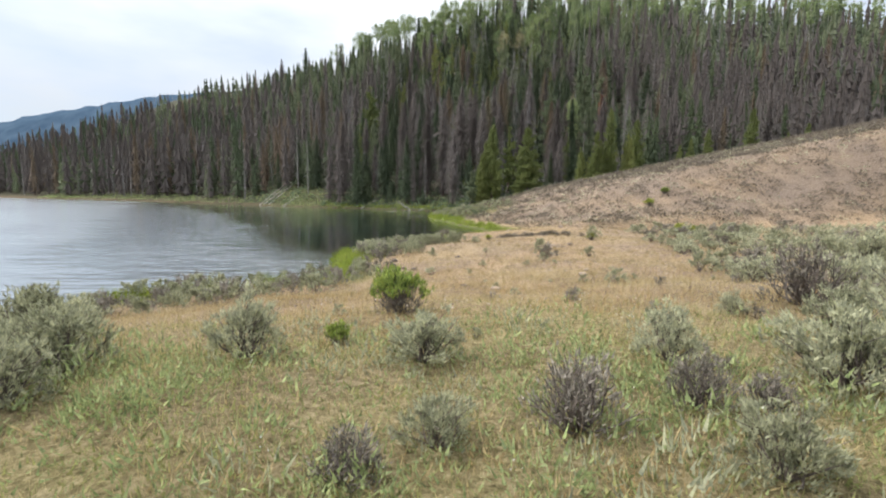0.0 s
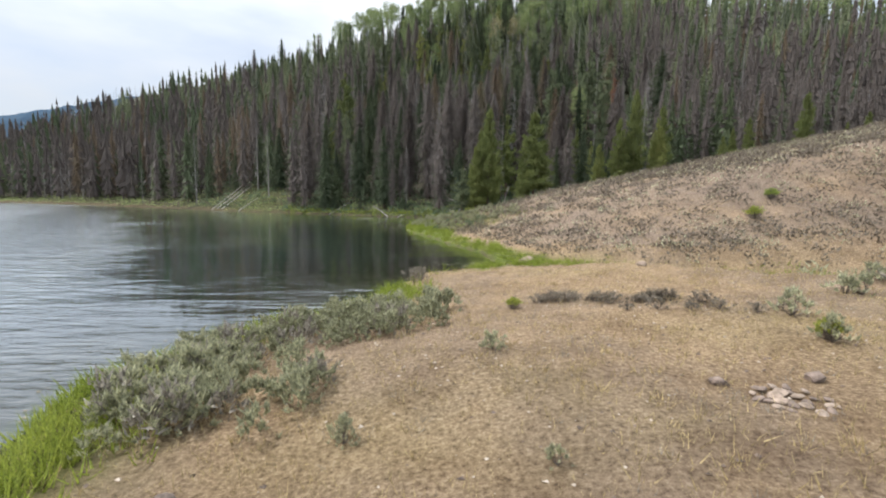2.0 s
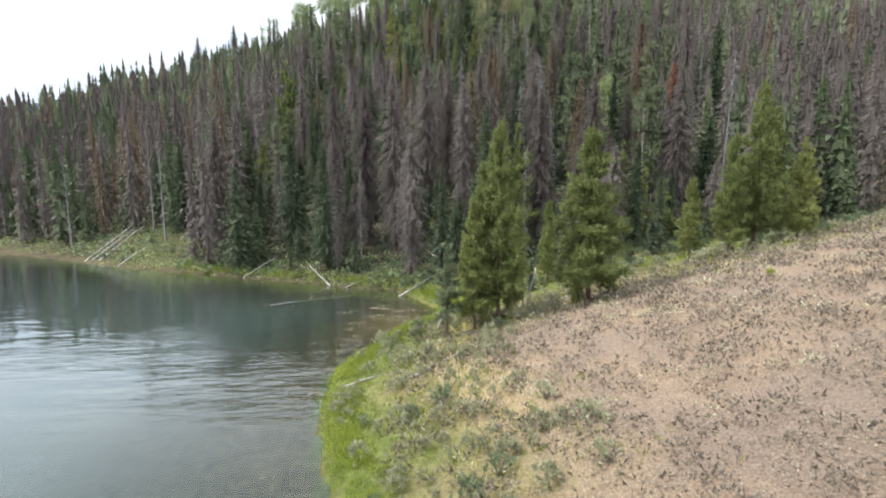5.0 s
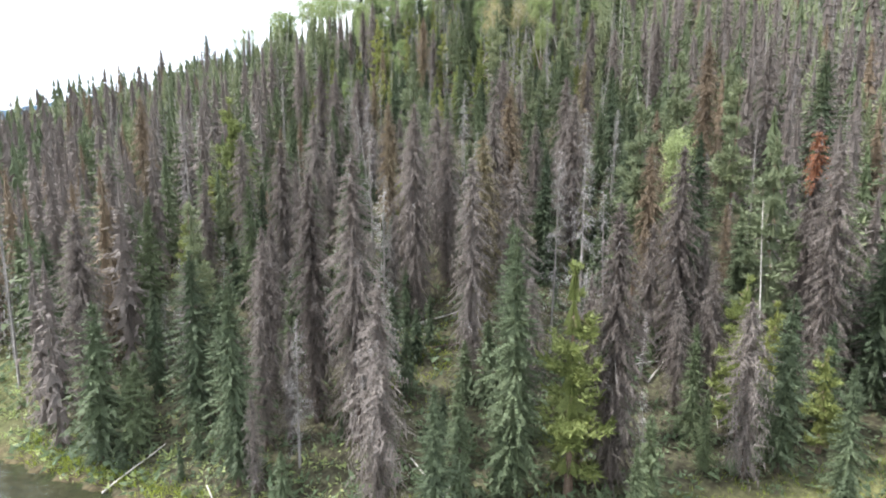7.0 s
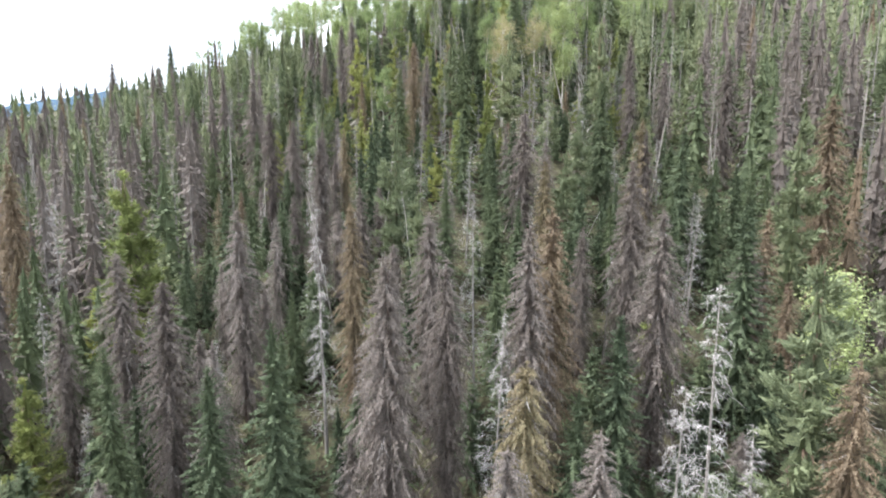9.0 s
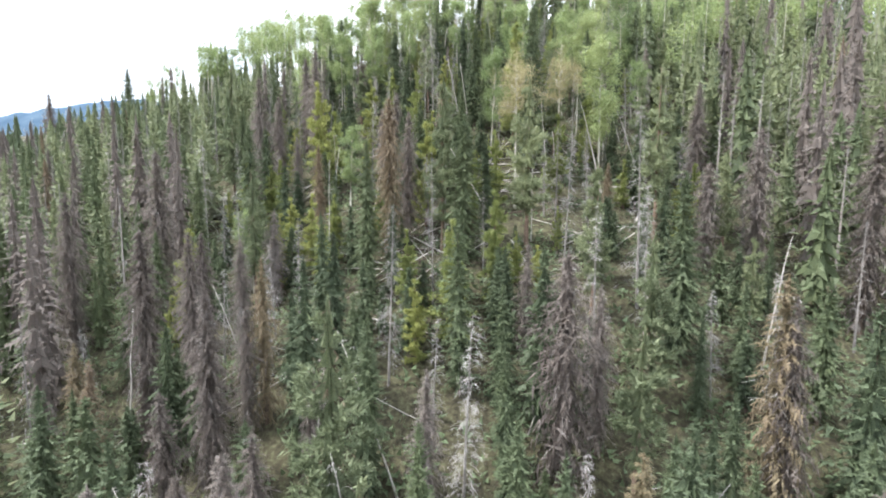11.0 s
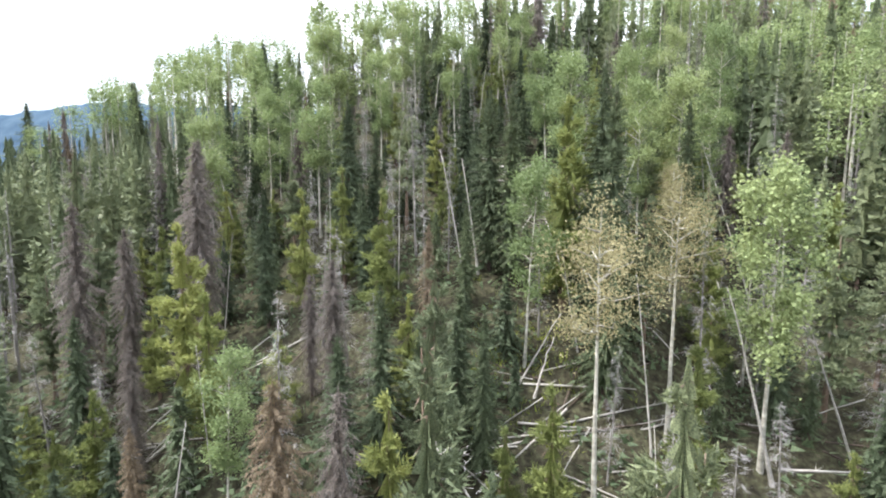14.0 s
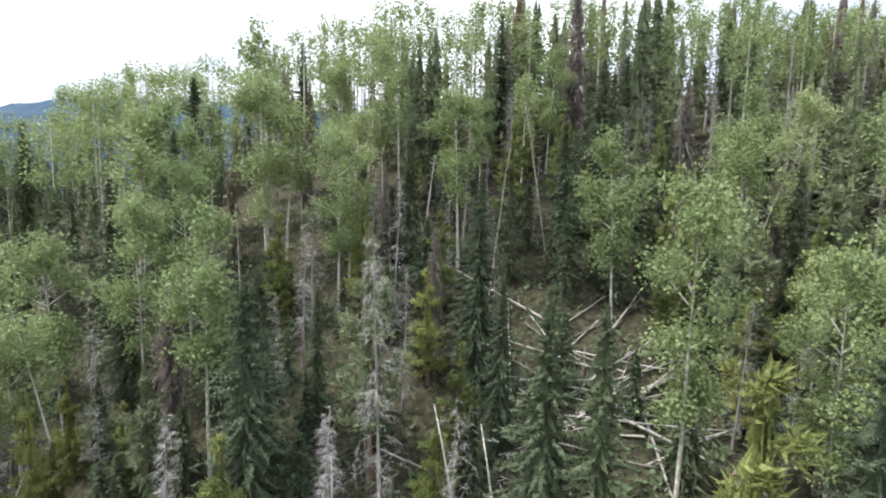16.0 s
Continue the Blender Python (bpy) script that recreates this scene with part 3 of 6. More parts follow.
def trunk_points(rng, H, r, lean=0.012, rings=6, taper=0.9):
    k = np.linspace(0, 1, rings)
    off = np.cumsum(rng.normal(0, lean * H / rings, (rings, 2)), 0) * (k > 0)[:, None]
    off *= np.linspace(0, 1, rings)[:, None]
    pts = np.column_stack([off, k * H * 0.97])
    pts[0, 2] = -0.35
    return pts, r * (1 - taper * k) * np.where(k == 0, 1.35, 1.0)


def plant_tree(kind, name, label, trunk_tris, bark, crown_groups, sticks=None):
    """A tree out of view as a pattern for its copies: trunk and crown."""
    base = new(name)
    child("trunk", tube_mesh("trunk", trunk_tris, bark), base)
    child("crown", tri_mesh("crown", crown_groups + ([sticks] if sticks else [])), base)
    tagged(base, label, "tree", kind)
    return base


def spruce(seed, H=17.0, R=1.75, label="living dark green spruce on the mountain slope", gap=0.40, per=6, sprays=26, name="spruce_tree"):
    rng = np.random.RandomState(seed)
    pts, rad = trunk_points(rng, H, 0.17)
    knee, power = rng.uniform(0.55, 0.85), rng.uniform(0.62, 0.78)
    crown = np.concatenate([boughs(rng, H, R * 1.08, 0.05, gap, per, sprays, -0.30, 0.75, knee, power, 0.70 * math.sqrt(22 / sprays), 0.28, 0.30, 0.34, 0.05),
                            tiers(rng, H, R * 0.60, 0.06, int(H / gap * 0.55), 8, knee, power, 0.35, 0.40)])
    return plant_tree("living spruces" if name == "spruce_tree" else "young spruces", name, label, tube(pts, rad), M_BARK, [(crown, M_SPRUCE)])


def dead_spruce(seed, H=20.0, R=1.6, mat=None, label="dead brown spruce with dry twigs still hanging", gap=0.40, per=7, sprays=26, rust=None):
    rng = np.random.RandomState(seed)
    pts, rad = trunk_points(rng, H, 0.20)
    knee, power = rng.uniform(0.30, 0.55), rng.uniform(0.60, 0.80)
    crown = np.concatenate([boughs(rng, H, R * 0.95, 0.06, gap, per, sprays, -0.42, 0.45, knee, power, 0.95 * math.sqrt(22 / sprays), 0.135, 0.85, 0.30, 0.05),
                            tiers(rng, H, R * 0.34, 0.12, int(H / gap * 0.5), 8, knee, power, 0.8, 0.35)])
    groups = [(crown, mat or M_DEAD)]
    if rust:
        h = crown[:, :, 2].mean(1) / H
        red = (h > 0.76 + 0.06 * np.sin(crown[:, 0, 0] * 5)) & (h < 0.93) & (rng.uniform(0, 1, len(h)) < 0.8)
        groups = [(crown[~red], M_DEAD), (crown[red], rust)]
    return plant_tree("dead spruces", "dead_spruce", label, tube(pts, rad), M_BARK, groups,
                      (stick_boughs(rng, H, R * 1.15, 0.12, 34, 0.45, 0.018, 3), M_SNAG))


def snag(seed, H=16.0, R=1.5, label="bare bleached grey standing dead conifer"):
    rng = np.random.RandomState(seed)
    pts, rad = trunk_points(rng, H, 0.13, 0.02)
    return plant_tree("grey snags", "snag", label, tube(pts, rad), M_SNAGBARK,
                      [(stick_boughs(rng, H, R, 0.12, 120, 0.55, 0.012, 13), M_SNAG)])


def tufts(rng, H, R, base, clumps, needles, knee, power, size):
    """A pine's crown: bristling tufts of needles at the ends of its boughs, thicker on some boughs than on others."""
    many = clumps // 9
    f = rng.uniform(0, 1, many * 4)
    f = f[rng.uniform(0, 1, len(f)) < girth(f, knee, power) * 0.85 + 0.15][:many]
    az = rng.uniform(0, 6.28, len(f))
    reach = R * girth(f, knee, power) * rng.uniform(0.62, 1.18, len(f))
    f, az, reach = (np.repeat(v, 9) for v in (f, az, reach))
    n = len(f)
    s = rng.uniform(0.12, 1.0, n) ** 0.6
    az = az + rng.normal(0, 0.20, n)
    r = reach * s + 0.05
    c = np.column_stack([r * np.cos(az), r * np.sin(az), H * (base + (0.985 - base) * f) + r * (0.05 + 0.55 * f) * s + rng.normal(0, 0.09, n)])
    out = np.column_stack([np.cos(az), np.sin(az), 0.35 + 0.9 * f])
    at = np.repeat(c, needles, 0) + rng.normal(0, 0.10 * size / 0.4, (n * needles, 3))
    way = np.repeat(out, needles, 0) * 0.8 + rng.normal(0, 0.75, (n * needles, 3))
    way /= np.linalg.norm(way, axis=1)[:, None]
    length = size * rng.uniform(0.6, 1.25, n * needles) * np.repeat(0.6 + 0.4 * np.minimum(r / R + 0.3, 1), needles)
    top = blades(np.array([[0, 0, H * 0.95]] * 3) + rng.normal(0, 0.03, (3, 3)), np.array([[0.05, 0, 1], [-0.04, 0.05, 1], [0, -0.05, 1.0]]),
                 np.full(3, H * 0.05), np.full(3, 0.12), rng)
    return np.concatenate([blades(at, way, length, length * 0.29, rng, 1.5), top])


def pine(seed, H=12.5, R=2.6, label="bushy yellow-green young pine at the forest edge", clumps=1400, needles=12, base=0.09, mat=None, knee=0.8, fill=0.40, size=0.40):
    rng = np.random.RandomState(seed)
    pts, rad = trunk_points(rng, H, 0.17)
    power = rng.uniform(0.6, 0.75)
    crown = np.concatenate([tufts(rng, H, R, base, clumps, needles, knee, power, size),
                            tiers(rng, H, R * fill, base + 0.05, int(H * 1.1), 9, knee, power, 0.0, 0.30)])
    limbs = stick_boughs(rng, H, R * 0.9, base, 40, 0.6, 0.03, 1)
    return plant_tree("living pines", "pine_tree", label, np.concatenate([tube(pts, rad), limbs]), M_PINEBARK, [(crown, mat or M_PINE)])


def aspen(seed, H=16.0, R=2.2, leaves=4400, mat=None, label="tall aspen with a pale bare trunk and light green crown", base=0.40, lean=0.03, leaf=0.37):
    rng = np.random.RandomState(seed)
    pts, rad = trunk_points(rng, H * 0.96, 0.125, lean, 7, 0.95)
    tris = [tube(pts, rad)]
    at, count = [], 20
    for k in range(count):
        f = rng.uniform(base * 0.85, 0.93)
        p0 = np.array([np.interp(f, np.linspace(0, 1, 7), pts[:, 0]), np.interp(f, np.linspace(0, 1, 7), pts[:, 1]), f * H * 0.97])
        a, e = k * 2.4 + rng.uniform(-0.4, 0.4), rng.uniform(0.25, 0.9)
        r = R * rng.uniform(0.5, 1.0) * (1.15 - 0.65 * abs(f - 0.68) / 0.3)
        p2 = p0 + r * np.array([np.cos(a) * np.cos(e), np.sin(a) * np.cos(e), np.sin(e)])
        mid = (p0 + p2) / 2 + rng.normal(0, 0.12, 3)
        tris.append(tube([p0, mid, p2], [0.045, 0.03, 0.012], 4))
        at += [mid * 0.4 + p2 * 0.6, p2, p2 + rng.normal(0, 0.35, 3)]
    at += [pts[-1] - (0, 0, k * 0.45 - 0.3) for k in range(5)]
    at = np.array(at)
    c = at[rng.randint(0, len(at), leaves)] + rng.normal(0, 1, (leaves, 3)) * (0.40 * R / 2.2, 0.40 * R / 2.2, 0.46) * rng.uniform(0.5, 1.35, (leaves, 1))
    way = rng.normal(0, 1, (leaves, 3)) + (0, 0, -0.2)
    way /= np.linalg.norm(way, axis=1)[:, None]
    L = rng.uniform(0.7, 1.3, leaves) * leaf * math.sqrt(1500 / leaves)
    crown = blades(c, way, L, L * 0.95, rng, 1.5)
    return plant_tree("aspens", "aspen_tree", label, np.concatenate(tris), M_ASPENBARK, [(crown, mat or M_ASPEN)])


def pole(seed, H):
    """A bare thin dead trunk that has begun to fall over."""
    rng = np.random.RandomState(seed)
    pts, rad = trunk_points(rng, H, 0.085, 0.05, 8, 0.8)
    return plant_tree("leaning dead poles", "leaning_pole", "thin bleached dead trunk leaning among the trees", tube(pts, rad), M_GREYBARK,
                      [(stick_boughs(rng, H, 1.0, 0.5, 14, 0.4, 0.016, 3), M_SNAG)])


# patterns of each kind; the first standing place of each goes to the pattern itself
SLOPE_PINE = "yellow-green lodgepole pine among the spruces"
PATTERNS = {
    "spruce": [spruce(s, 16 + s % 3, 1.8 + 0.18 * (s % 4)) for s in range(101, 108)],
    "dead": [dead_spruce(s, 18.5 + s % 3, 1.75 + 0.16 * (s % 4)) for s in range(201, 207)],
    "fade": [dead_spruce(s, 17, 1.6, M_FADE, "dying spruce with fading tawny needles") for s in (211, 212, 213)],
    "snag": [snag(s, 15.5 + s % 3, 1.5 + 0.25 * (s % 3)) for s in range(301, 305)],
    "pine": [pine(s, 13.5, 1.3 + 0.18 * (s % 3), SLOPE_PINE, 400, 11, 0.20, None, 0.65, 0.42) for s in range(401, 405)],
    "edge": [pine(s, 12.5, 2.35 + 0.2 * (s % 2), mat=M_EDGE) for s in range(411, 414)],
    "young": [pine(s, 11.0, 1.4 + 0.15 * (s % 2), "bright green young pine on the slope", 400, 11, 0.06, M_EDGE, 0.7, 0.45) for s in range(421, 425)],
    "aspen": [aspen(s, 15.5 + s % 3, 2.2 + 0.2 * (s % 3), 7500) for s in range(501, 505)],
    "gold": [aspen(s, 15, 1.7, 6500, M_GOLD, "aspen with thin yellowing leaves and pale trunk", 0.70, leaf=0.17) for s in (511, 512)],
    "spruce_mid": [spruce(s, 16 + s % 3, 1.85 + 0.18 * (s % 4), gap=0.60, per=6, sprays=9) for s in range(541, 546)],
    "dead_mid": [dead_spruce(s, 18.5 + s % 3, 1.75 + 0.16 * (s % 4), gap=0.58, per=6, sprays=10) for s in range(551, 556)],
    "fade_mid": [dead_spruce(s, 17, 1.6, M_FADE, "dying spruce with fading tawny needles", 0.54, 6, 12) for s in (557, 558)],
    "pine_mid": [pine(s, 13.5, 1.3 + 0.18 * (s % 3), SLOPE_PINE, 300, 9, 0.20, None, 0.65, 0.45, 0.48) for s in range(561, 564)],
    "aspen_mid": [aspen(s, 15.5 + s % 3, 2.3 + 0.2 * (s % 3), 5000) for s in range(571, 574)],
    "slender": [aspen(s, 16.0, 1.5, 1500, None, "slender aspen with a long bare white trunk and thin crown", 0.66, 0.05, 0.21) for s in (581, 582, 583)],
    "sapling": [spruce(s, 6.0, 1.0, "small young spruce in the undergrowth", 0.42, 6, 5, "young_spruce") for s in (531, 532, 533)],
    "pole": [pole(s, 12.0) for s in (601, 602, 603)],
    "rust": [dead_spruce(521, 19, 1.6, None, "freshly killed spruce with rust-red needles near its top", rust=M_RUST)],
}
PATTERN_HEIGHT = {}
for key, obs in PATTERNS.items():
    for ob in obs:
        PATTERN_HEIGHT[ob.name] = max(v.co.z for c in ob.children for v in c.data.vertices)
used, planted = set(), []
place_rng = np.random.RandomState(77)


def stand(kind, x, y, top=None, tall=None, wide=1.0, tilt=0.0, which=None):
    """Stand one tree of a kind on the ground at (x, y), up to the height of its top."""
    ob = PATTERNS[kind][place_rng.randint(len(PATTERNS[kind])) if which is None else which % len(PATTERNS[kind])]
    z = float(land(x, y))
    H = (top - z) if top is not None else tall
    s = H / PATTERN_HEIGHT[ob.name]
    a = place_rng.uniform(0, 6.28)
    m = (Matrix.Translation((x, y, z)) @ Euler((radians(tilt) * math.cos(a * 3), radians(tilt) * math.sin(a * 3), a)).to_matrix().to_4x4()
         @ Matrix.Diagonal((s * wide, s * wide, s, 1)))
    planted.append((x, y))
    if ob.name in used:
        got = copy_thing(ob, Matrix.Identity(4))
    else:
        used.add(ob.name)
        got = ob
    got.matrix_basis = m
    return got


# trees that stand apart at the foot of the slope
for x, y, top, wide in ((13.8, 75.5, 14.05, 1.04), (8.4, 76.4, 14.4, 0.72), (6.9, 76.3, 9.9, 0.75), (7.6, 77.6, 12.0, 0.7), (24.15, 82.1, 11.1, 0.8), (26.2, 80.6, 14.3, 0.7), (28.4, 81.0, 18.0, 0.66), (31.2, 80.2, 13.8, 0.8),
                        (36.4, 89.6, 17.6, 0.75), (12.85, 74.8, 7.0, 0.6), (14.4, 86.0, 9.4, 0.65), (39.0, 78.8, 11.9, 0.85), (49.0, 88.5, 16.0, 0.75),
                        (54.0, 84.0, 18.9, 0.8), (61.0, 85.0, 15.0, 0.85), (66.0, 87.0, 17.0, 0.85), (43.0, 83.0, 13.5, 0.75)):
    stand("edge", x, y, top, wide=wide)
for x, y, top, wide in ((5.9, 91.2, 12.0, 1.15), (15.4, 91.0, 8.9, 0.9), (22.2, 96.1, 9.0, 0.9), (27.0, 92.0, 12.0, 0.9), (11.3, 100.0, 19.0, 0.75)):
    stand("spruce", x, y, top, wide=wide)
stand("pine", 5.15, 76.0, 7.3, wide=1.4)
stand("snag", 10.1, 76.9, 12.6, wide=0.6)
# young trees round them
for x, y, top in ((12.6, 84.6, 4.6), (15.8, 86.8, 5.2), (19.6, 87.4, 4.9), (20.9, 85.2, 6.0), (22.8, 88.6, 5.6), (27.8, 86.8, 6.8), (28.6, 84.2, 6.2), (34.0, 88.0, 7.5), (36.0, 85.0, 7.2),
                  (17.0, 89.6, 7.0), (25.6, 90.4, 7.4), (29.8, 91.6, 8.0), (6.2, 88.6, 3.6), (9.4, 87.2, 4.4), (11.2, 89.8, 5.8), (32.4, 82.6, 6.6), (39.6, 84.4, 8.0), (44.8, 86.4, 9.0)):
    stand("sapling", x, y, top, wide=1.3)
# trees that can be told apart on the slope: place and height of the top
for x, y, top in ((16.3, 95.7, 20.2), (33.9, 101.1, 23.8), (1.1, 102.8, 23.5), (-2.2, 105.2, 22.1), (25.6, 105.6, 24.1), (13.4, 108.1, 23), (-21.6, 110.2, 19.4),
                  (-7.3, 113.2, 18.1), (5.4, 114.9, 28.7), (5.2, 117.8, 27.7), (8.7, 118.8, 27.7), (22.1, 120, 30.5), (-8.6, 122.3, 26), (8, 124.4, 30.1),
                  (20.1, 127.7, 28.7), (-14.4, 127.8, 27.1), (-6.5, 129.8, 30.2), (-8.9, 148.6, 40.3), (45.7, 148.8, 48.1), (-6.9, 151.3, 39.9), (-3.8, 153.2, 39),
                  (-23.1, 162.6, 42.8), (40.4, 163.7, 54.8), (-15.2, 163.9, 47)):
    stand("dead", x, y, top, wide=place_rng.uniform(0.9, 1.15))
for x, y, top in ((8.3, 172.9, 54.9), (-3.8, 174.5, 49.8), (6.4, 176.1, 53.5), (-9.7, 179.7, 58.1), (-22.2, 182.2, 50.9), (-7.9, 182.2, 56.1), (-2.9, 182.7, 62.5),
                  (-5.8, 190.6, 63.5), (-71, 201.4, 47.2), (-76, 237.6, 66.9)):
    stand("dead", x, y, top, wide=place_rng.uniform(0.9, 1.15))
for x, y, top in ((10.9, 109.3, 25.2), (25.3, 109.9, 24.6), (2.6, 126.1, 30.7), (17.5, 129.5, 33.8), (44.1, 132.2, 40), (-34.5, 145, 34.6), (7.8, 162, 52.2),
                  (30.1, 162.1, 46), (-0, 167.3, 48)):
    stand("fade", x, y, top)
for x, y, top in ((10.8, 96.3, 18.7), (22.9, 98.6, 12.3), (36.9, 100, 18.3), (-6.5, 100.7, 15.4), (-11.5, 106.8, 16.2), (30.3, 111.1, 25.6), (-24.8, 111.6, 11.7),
                  (-0.4, 116.2, 25.1), (-19.7, 116.9, 19.5), (-29.2, 117, 17), (18.5, 117.4, 24.6), (-4.5, 118.2, 21.9), (-34.6, 121, 16.2), (-11.7, 121.2, 22.2),
                  (29.3, 122.2, 30.6), (-40.4, 122.6, 13.2), (52, 122.9, 36.3), (9.9, 133.5, 33.2), (29.4, 147.3, 44.4), (8.2, 157.3, 41.8), (5.9, 157.7, 47.5),
                  (14.8, 159.1, 50.1), (-11.1, 163.4, 45.4), (9, 169.2, 51.5)):
    stand("spruce", x, y, top, wide=place_rng.uniform(0.95, 1.2))
for x, y, top in ((16.6, 170.1, 52.3), (11.1, 170.6, 53.8), (24.5, 172.5, 64.9), (25.9, 177.3, 67.6), (35, 182, 66.1), (19.3, 183, 66.7), (7.9, 186.9, 66.5),
                  (7.6, 189.8, 66.4), (18.7, 193.3, 71.1), (3.4, 195.3, 66.1), (-9.5, 209.3, 70.7), (17.7, 211.1, 77.1), (-51.7, 212, 56), (25, 217.6, 88.7),
                  (39, 217.7, 85.8), (54.8, 219.4, 88.2), (-9.6, 227.3, 83.2), (-33, 233.5, 78), (5.7, 233.6, 83.8), (1.4, 235.9, 90.6), (-35.3, 237.1, 78.5),
                  (-71.1, 262.2, 79.2)):
    stand("spruce", x, y, top, wide=place_rng.uniform(0.95, 1.2))
for x, y, top in ((32.4, 104.9, 25), (-15.5, 116.3, 20.4), (39.5, 119.7, 33.1), (-25.6, 122, 25.4), (38.1, 128.5, 37.4), (-16.9, 129.7, 23), (7.5, 132.5, 31.5),
                  (-21.9, 138.9, 24.1), (25.5, 144, 40.4), (56, 145.4, 42.8), (36.1, 148.7, 39.5), (24.4, 151.1, 45.5), (21, 159.4, 53.5), (-4.7, 159.7, 44.6),
                  (34.1, 159.8, 55.6), (13, 160.9, 54.1), (13.8, 168.8, 55.2), (-0.9, 188.4, 55.7), (12.8, 189.3, 68.5), (-17.9, 193.2, 62.7)):
    stand("pine", x, y, top)
for x, y, top in ((13.9, 95.8, 16.9), (26.2, 98.8, 15.3), (-20.6, 126.6, 18.3), (-21.9, 136.8, 22.7), (-19.2, 138.1, 33.3), (12.9, 150.3, 40.8),
                  (16.8, 153.5, 43.1), (-11.3, 161.3, 39.5), (-2.8, 161.5, 40.9), (11.6, 164.9, 50.4), (26, 166.1, 51.7), (0.8, 174.2, 52.9), (-1.5, 176.6, 56.8),
                  (24, 178.9, 65.7), (10.9, 179.6, 59.1), (4.6, 183.7, 59.1), (7.6, 184.7, 60.9)):
    stand("young", x, y, top, wide=1.1)
for x, y, top in ((37, 97.8, 24.4), (16.8, 109.2, 23.8), (22.1, 110.8, 21.2), (10.5, 114.2, 25.8), (0.7, 124.5, 30.6), (11.3, 124.7, 30.9), (-23.3, 132.1, 23),
                  (-1.6, 134.9, 31), (-24.8, 137.7, 31.3), (-25.2, 142.2, 32.2), (22.9, 147, 42), (8.1, 147.7, 41.9), (27.1, 147.7, 43.4), (22.9, 154, 47.6),
                  (11.7, 154.6, 46.2), (-4.9, 157.2, 42.8), (16, 183, 62.6), (65.7, 184.8, 71.6), (45.5, 185.3, 68.1), (13.5, 185.7, 68), (-26.5, 185.9, 49.8),
                  (-13.7, 198.1, 63.2)):
    stand("snag", x, y, top, wide=0.85, tilt=2.0)
for x, y, top in ((32.7, 118.2, 27.2), (31.8, 168.7, 61.1), (20.2, 175.1, 61.4), (32.5, 184.7, 68.9), (36.3, 185.2, 69.9), (26.6, 186.2, 71.7), (4.7, 191.3, 69.8),
                  (44.3, 191.5, 76.6), (-5.7, 193.6, 66.7), (27.6, 195.1, 74.6), (65.4, 197.6, 78.4), (-6.9, 198.6, 67.6), (43.3, 199.6, 78.4), (41.9, 202.7, 80),
                  (9.2, 209.8, 82.2), (12.9, 211.8, 84.5), (-0.2, 220.1, 83.3), (39.4, 223.3, 84.9), (-0.9, 230.5, 86.6), (-21.2, 237, 84.2), (-27, 237.3, 82.2),
                  (-33.7, 242.6, 80.4)):
    stand("aspen", x, y, top, tilt=2.0)
for x, y, top in ((21.6, 167, 59.5), (27.4, 170.5, 60.6)):
    stand("gold", x, y, top, wide=1.1, tilt=1.0)
for x, y, top in ((33.7, 106.6, 19.6), (-3.1, 201.1, 68.9), (3.2, 220, 77.6)):
    stand("pole", x, y, top, tilt=4.0)
for x, y, top in ((23.4, 126.8, 34.0), (52.7, 132.5, 40.9), (-24.9, 120.5, 24.7), (13.4, 118.4, 29.8), (9.7, 106.9, 23.2), (-2.4, 143.0, 37.0)):
    stand("dead", x, y, top)
stand("fade", 15.2, 120.0, 30.5, wide=1.25)
for x, y, top in ((20.2, 111.6, 27.3), (2.7, 106.4, 21.6), (28.6, 151.9, 49.7), (29.2, 170.6, 57.2)):
    stand("snag", x, y, top, wide=0.9, tilt=2.0)
for x, y, top in ((5.6, 137.6, 37.8), (25.4, 112.2, 28.5)):
    stand("pine", x, y, top)
for x, y, top in ((19.4, 190.4, 65.9), (32.0, 208.0, 82.0), (9.0, 210.2, 74.6), (20.6, 181.5, 66.5)):
    stand("spruce", x, y, top, wide=1.1)
for x, y, top in ((37.0, 196.4, 75.7), (15.8, 229.0, 84.0), (0.8, 215.8, 75.0)):
    stand("aspen", x, y, top, tilt=2.0)
stand("rust", 34.2, 103.4, 26.0)

for kind, x, y, tall in (("aspen", -1.2, 197.0, 15.0), ("spruce", -2.0, 204.0, 15.5), ("aspen", 0.4, 200.0, 14.5), ("spruce", -3.4, 199.5, 13.0), ("aspen", -2.6, 208.0, 15.0)):
    stand(kind, x, y, tall=tall)
# thin dead trunks that lean in the upper wood: foot, and how far the top lies beside and above it
def lean(x, y, dx, dy, dz, thick=1.0):
    d = Vector((dx, dy, dz))
    ob = PATTERNS["pole"][place_rng.randint(len(PATTERNS["pole"]))]
    got = copy_thing(ob, Matrix.Identity(4)) if ob.name in used else ob
    used.add(ob.name)
    k = d.length / PATTERN_HEIGHT[ob.name if ob.name in PATTERN_HEIGHT else "leaning_pole"]
    got.matrix_basis = Matrix.Translation((x, y, float(land(x, y)))) @ d.to_track_quat("Z", "Y").to_matrix().to_4x4() @ Matrix.Diagonal((thick, thick, k, 1))


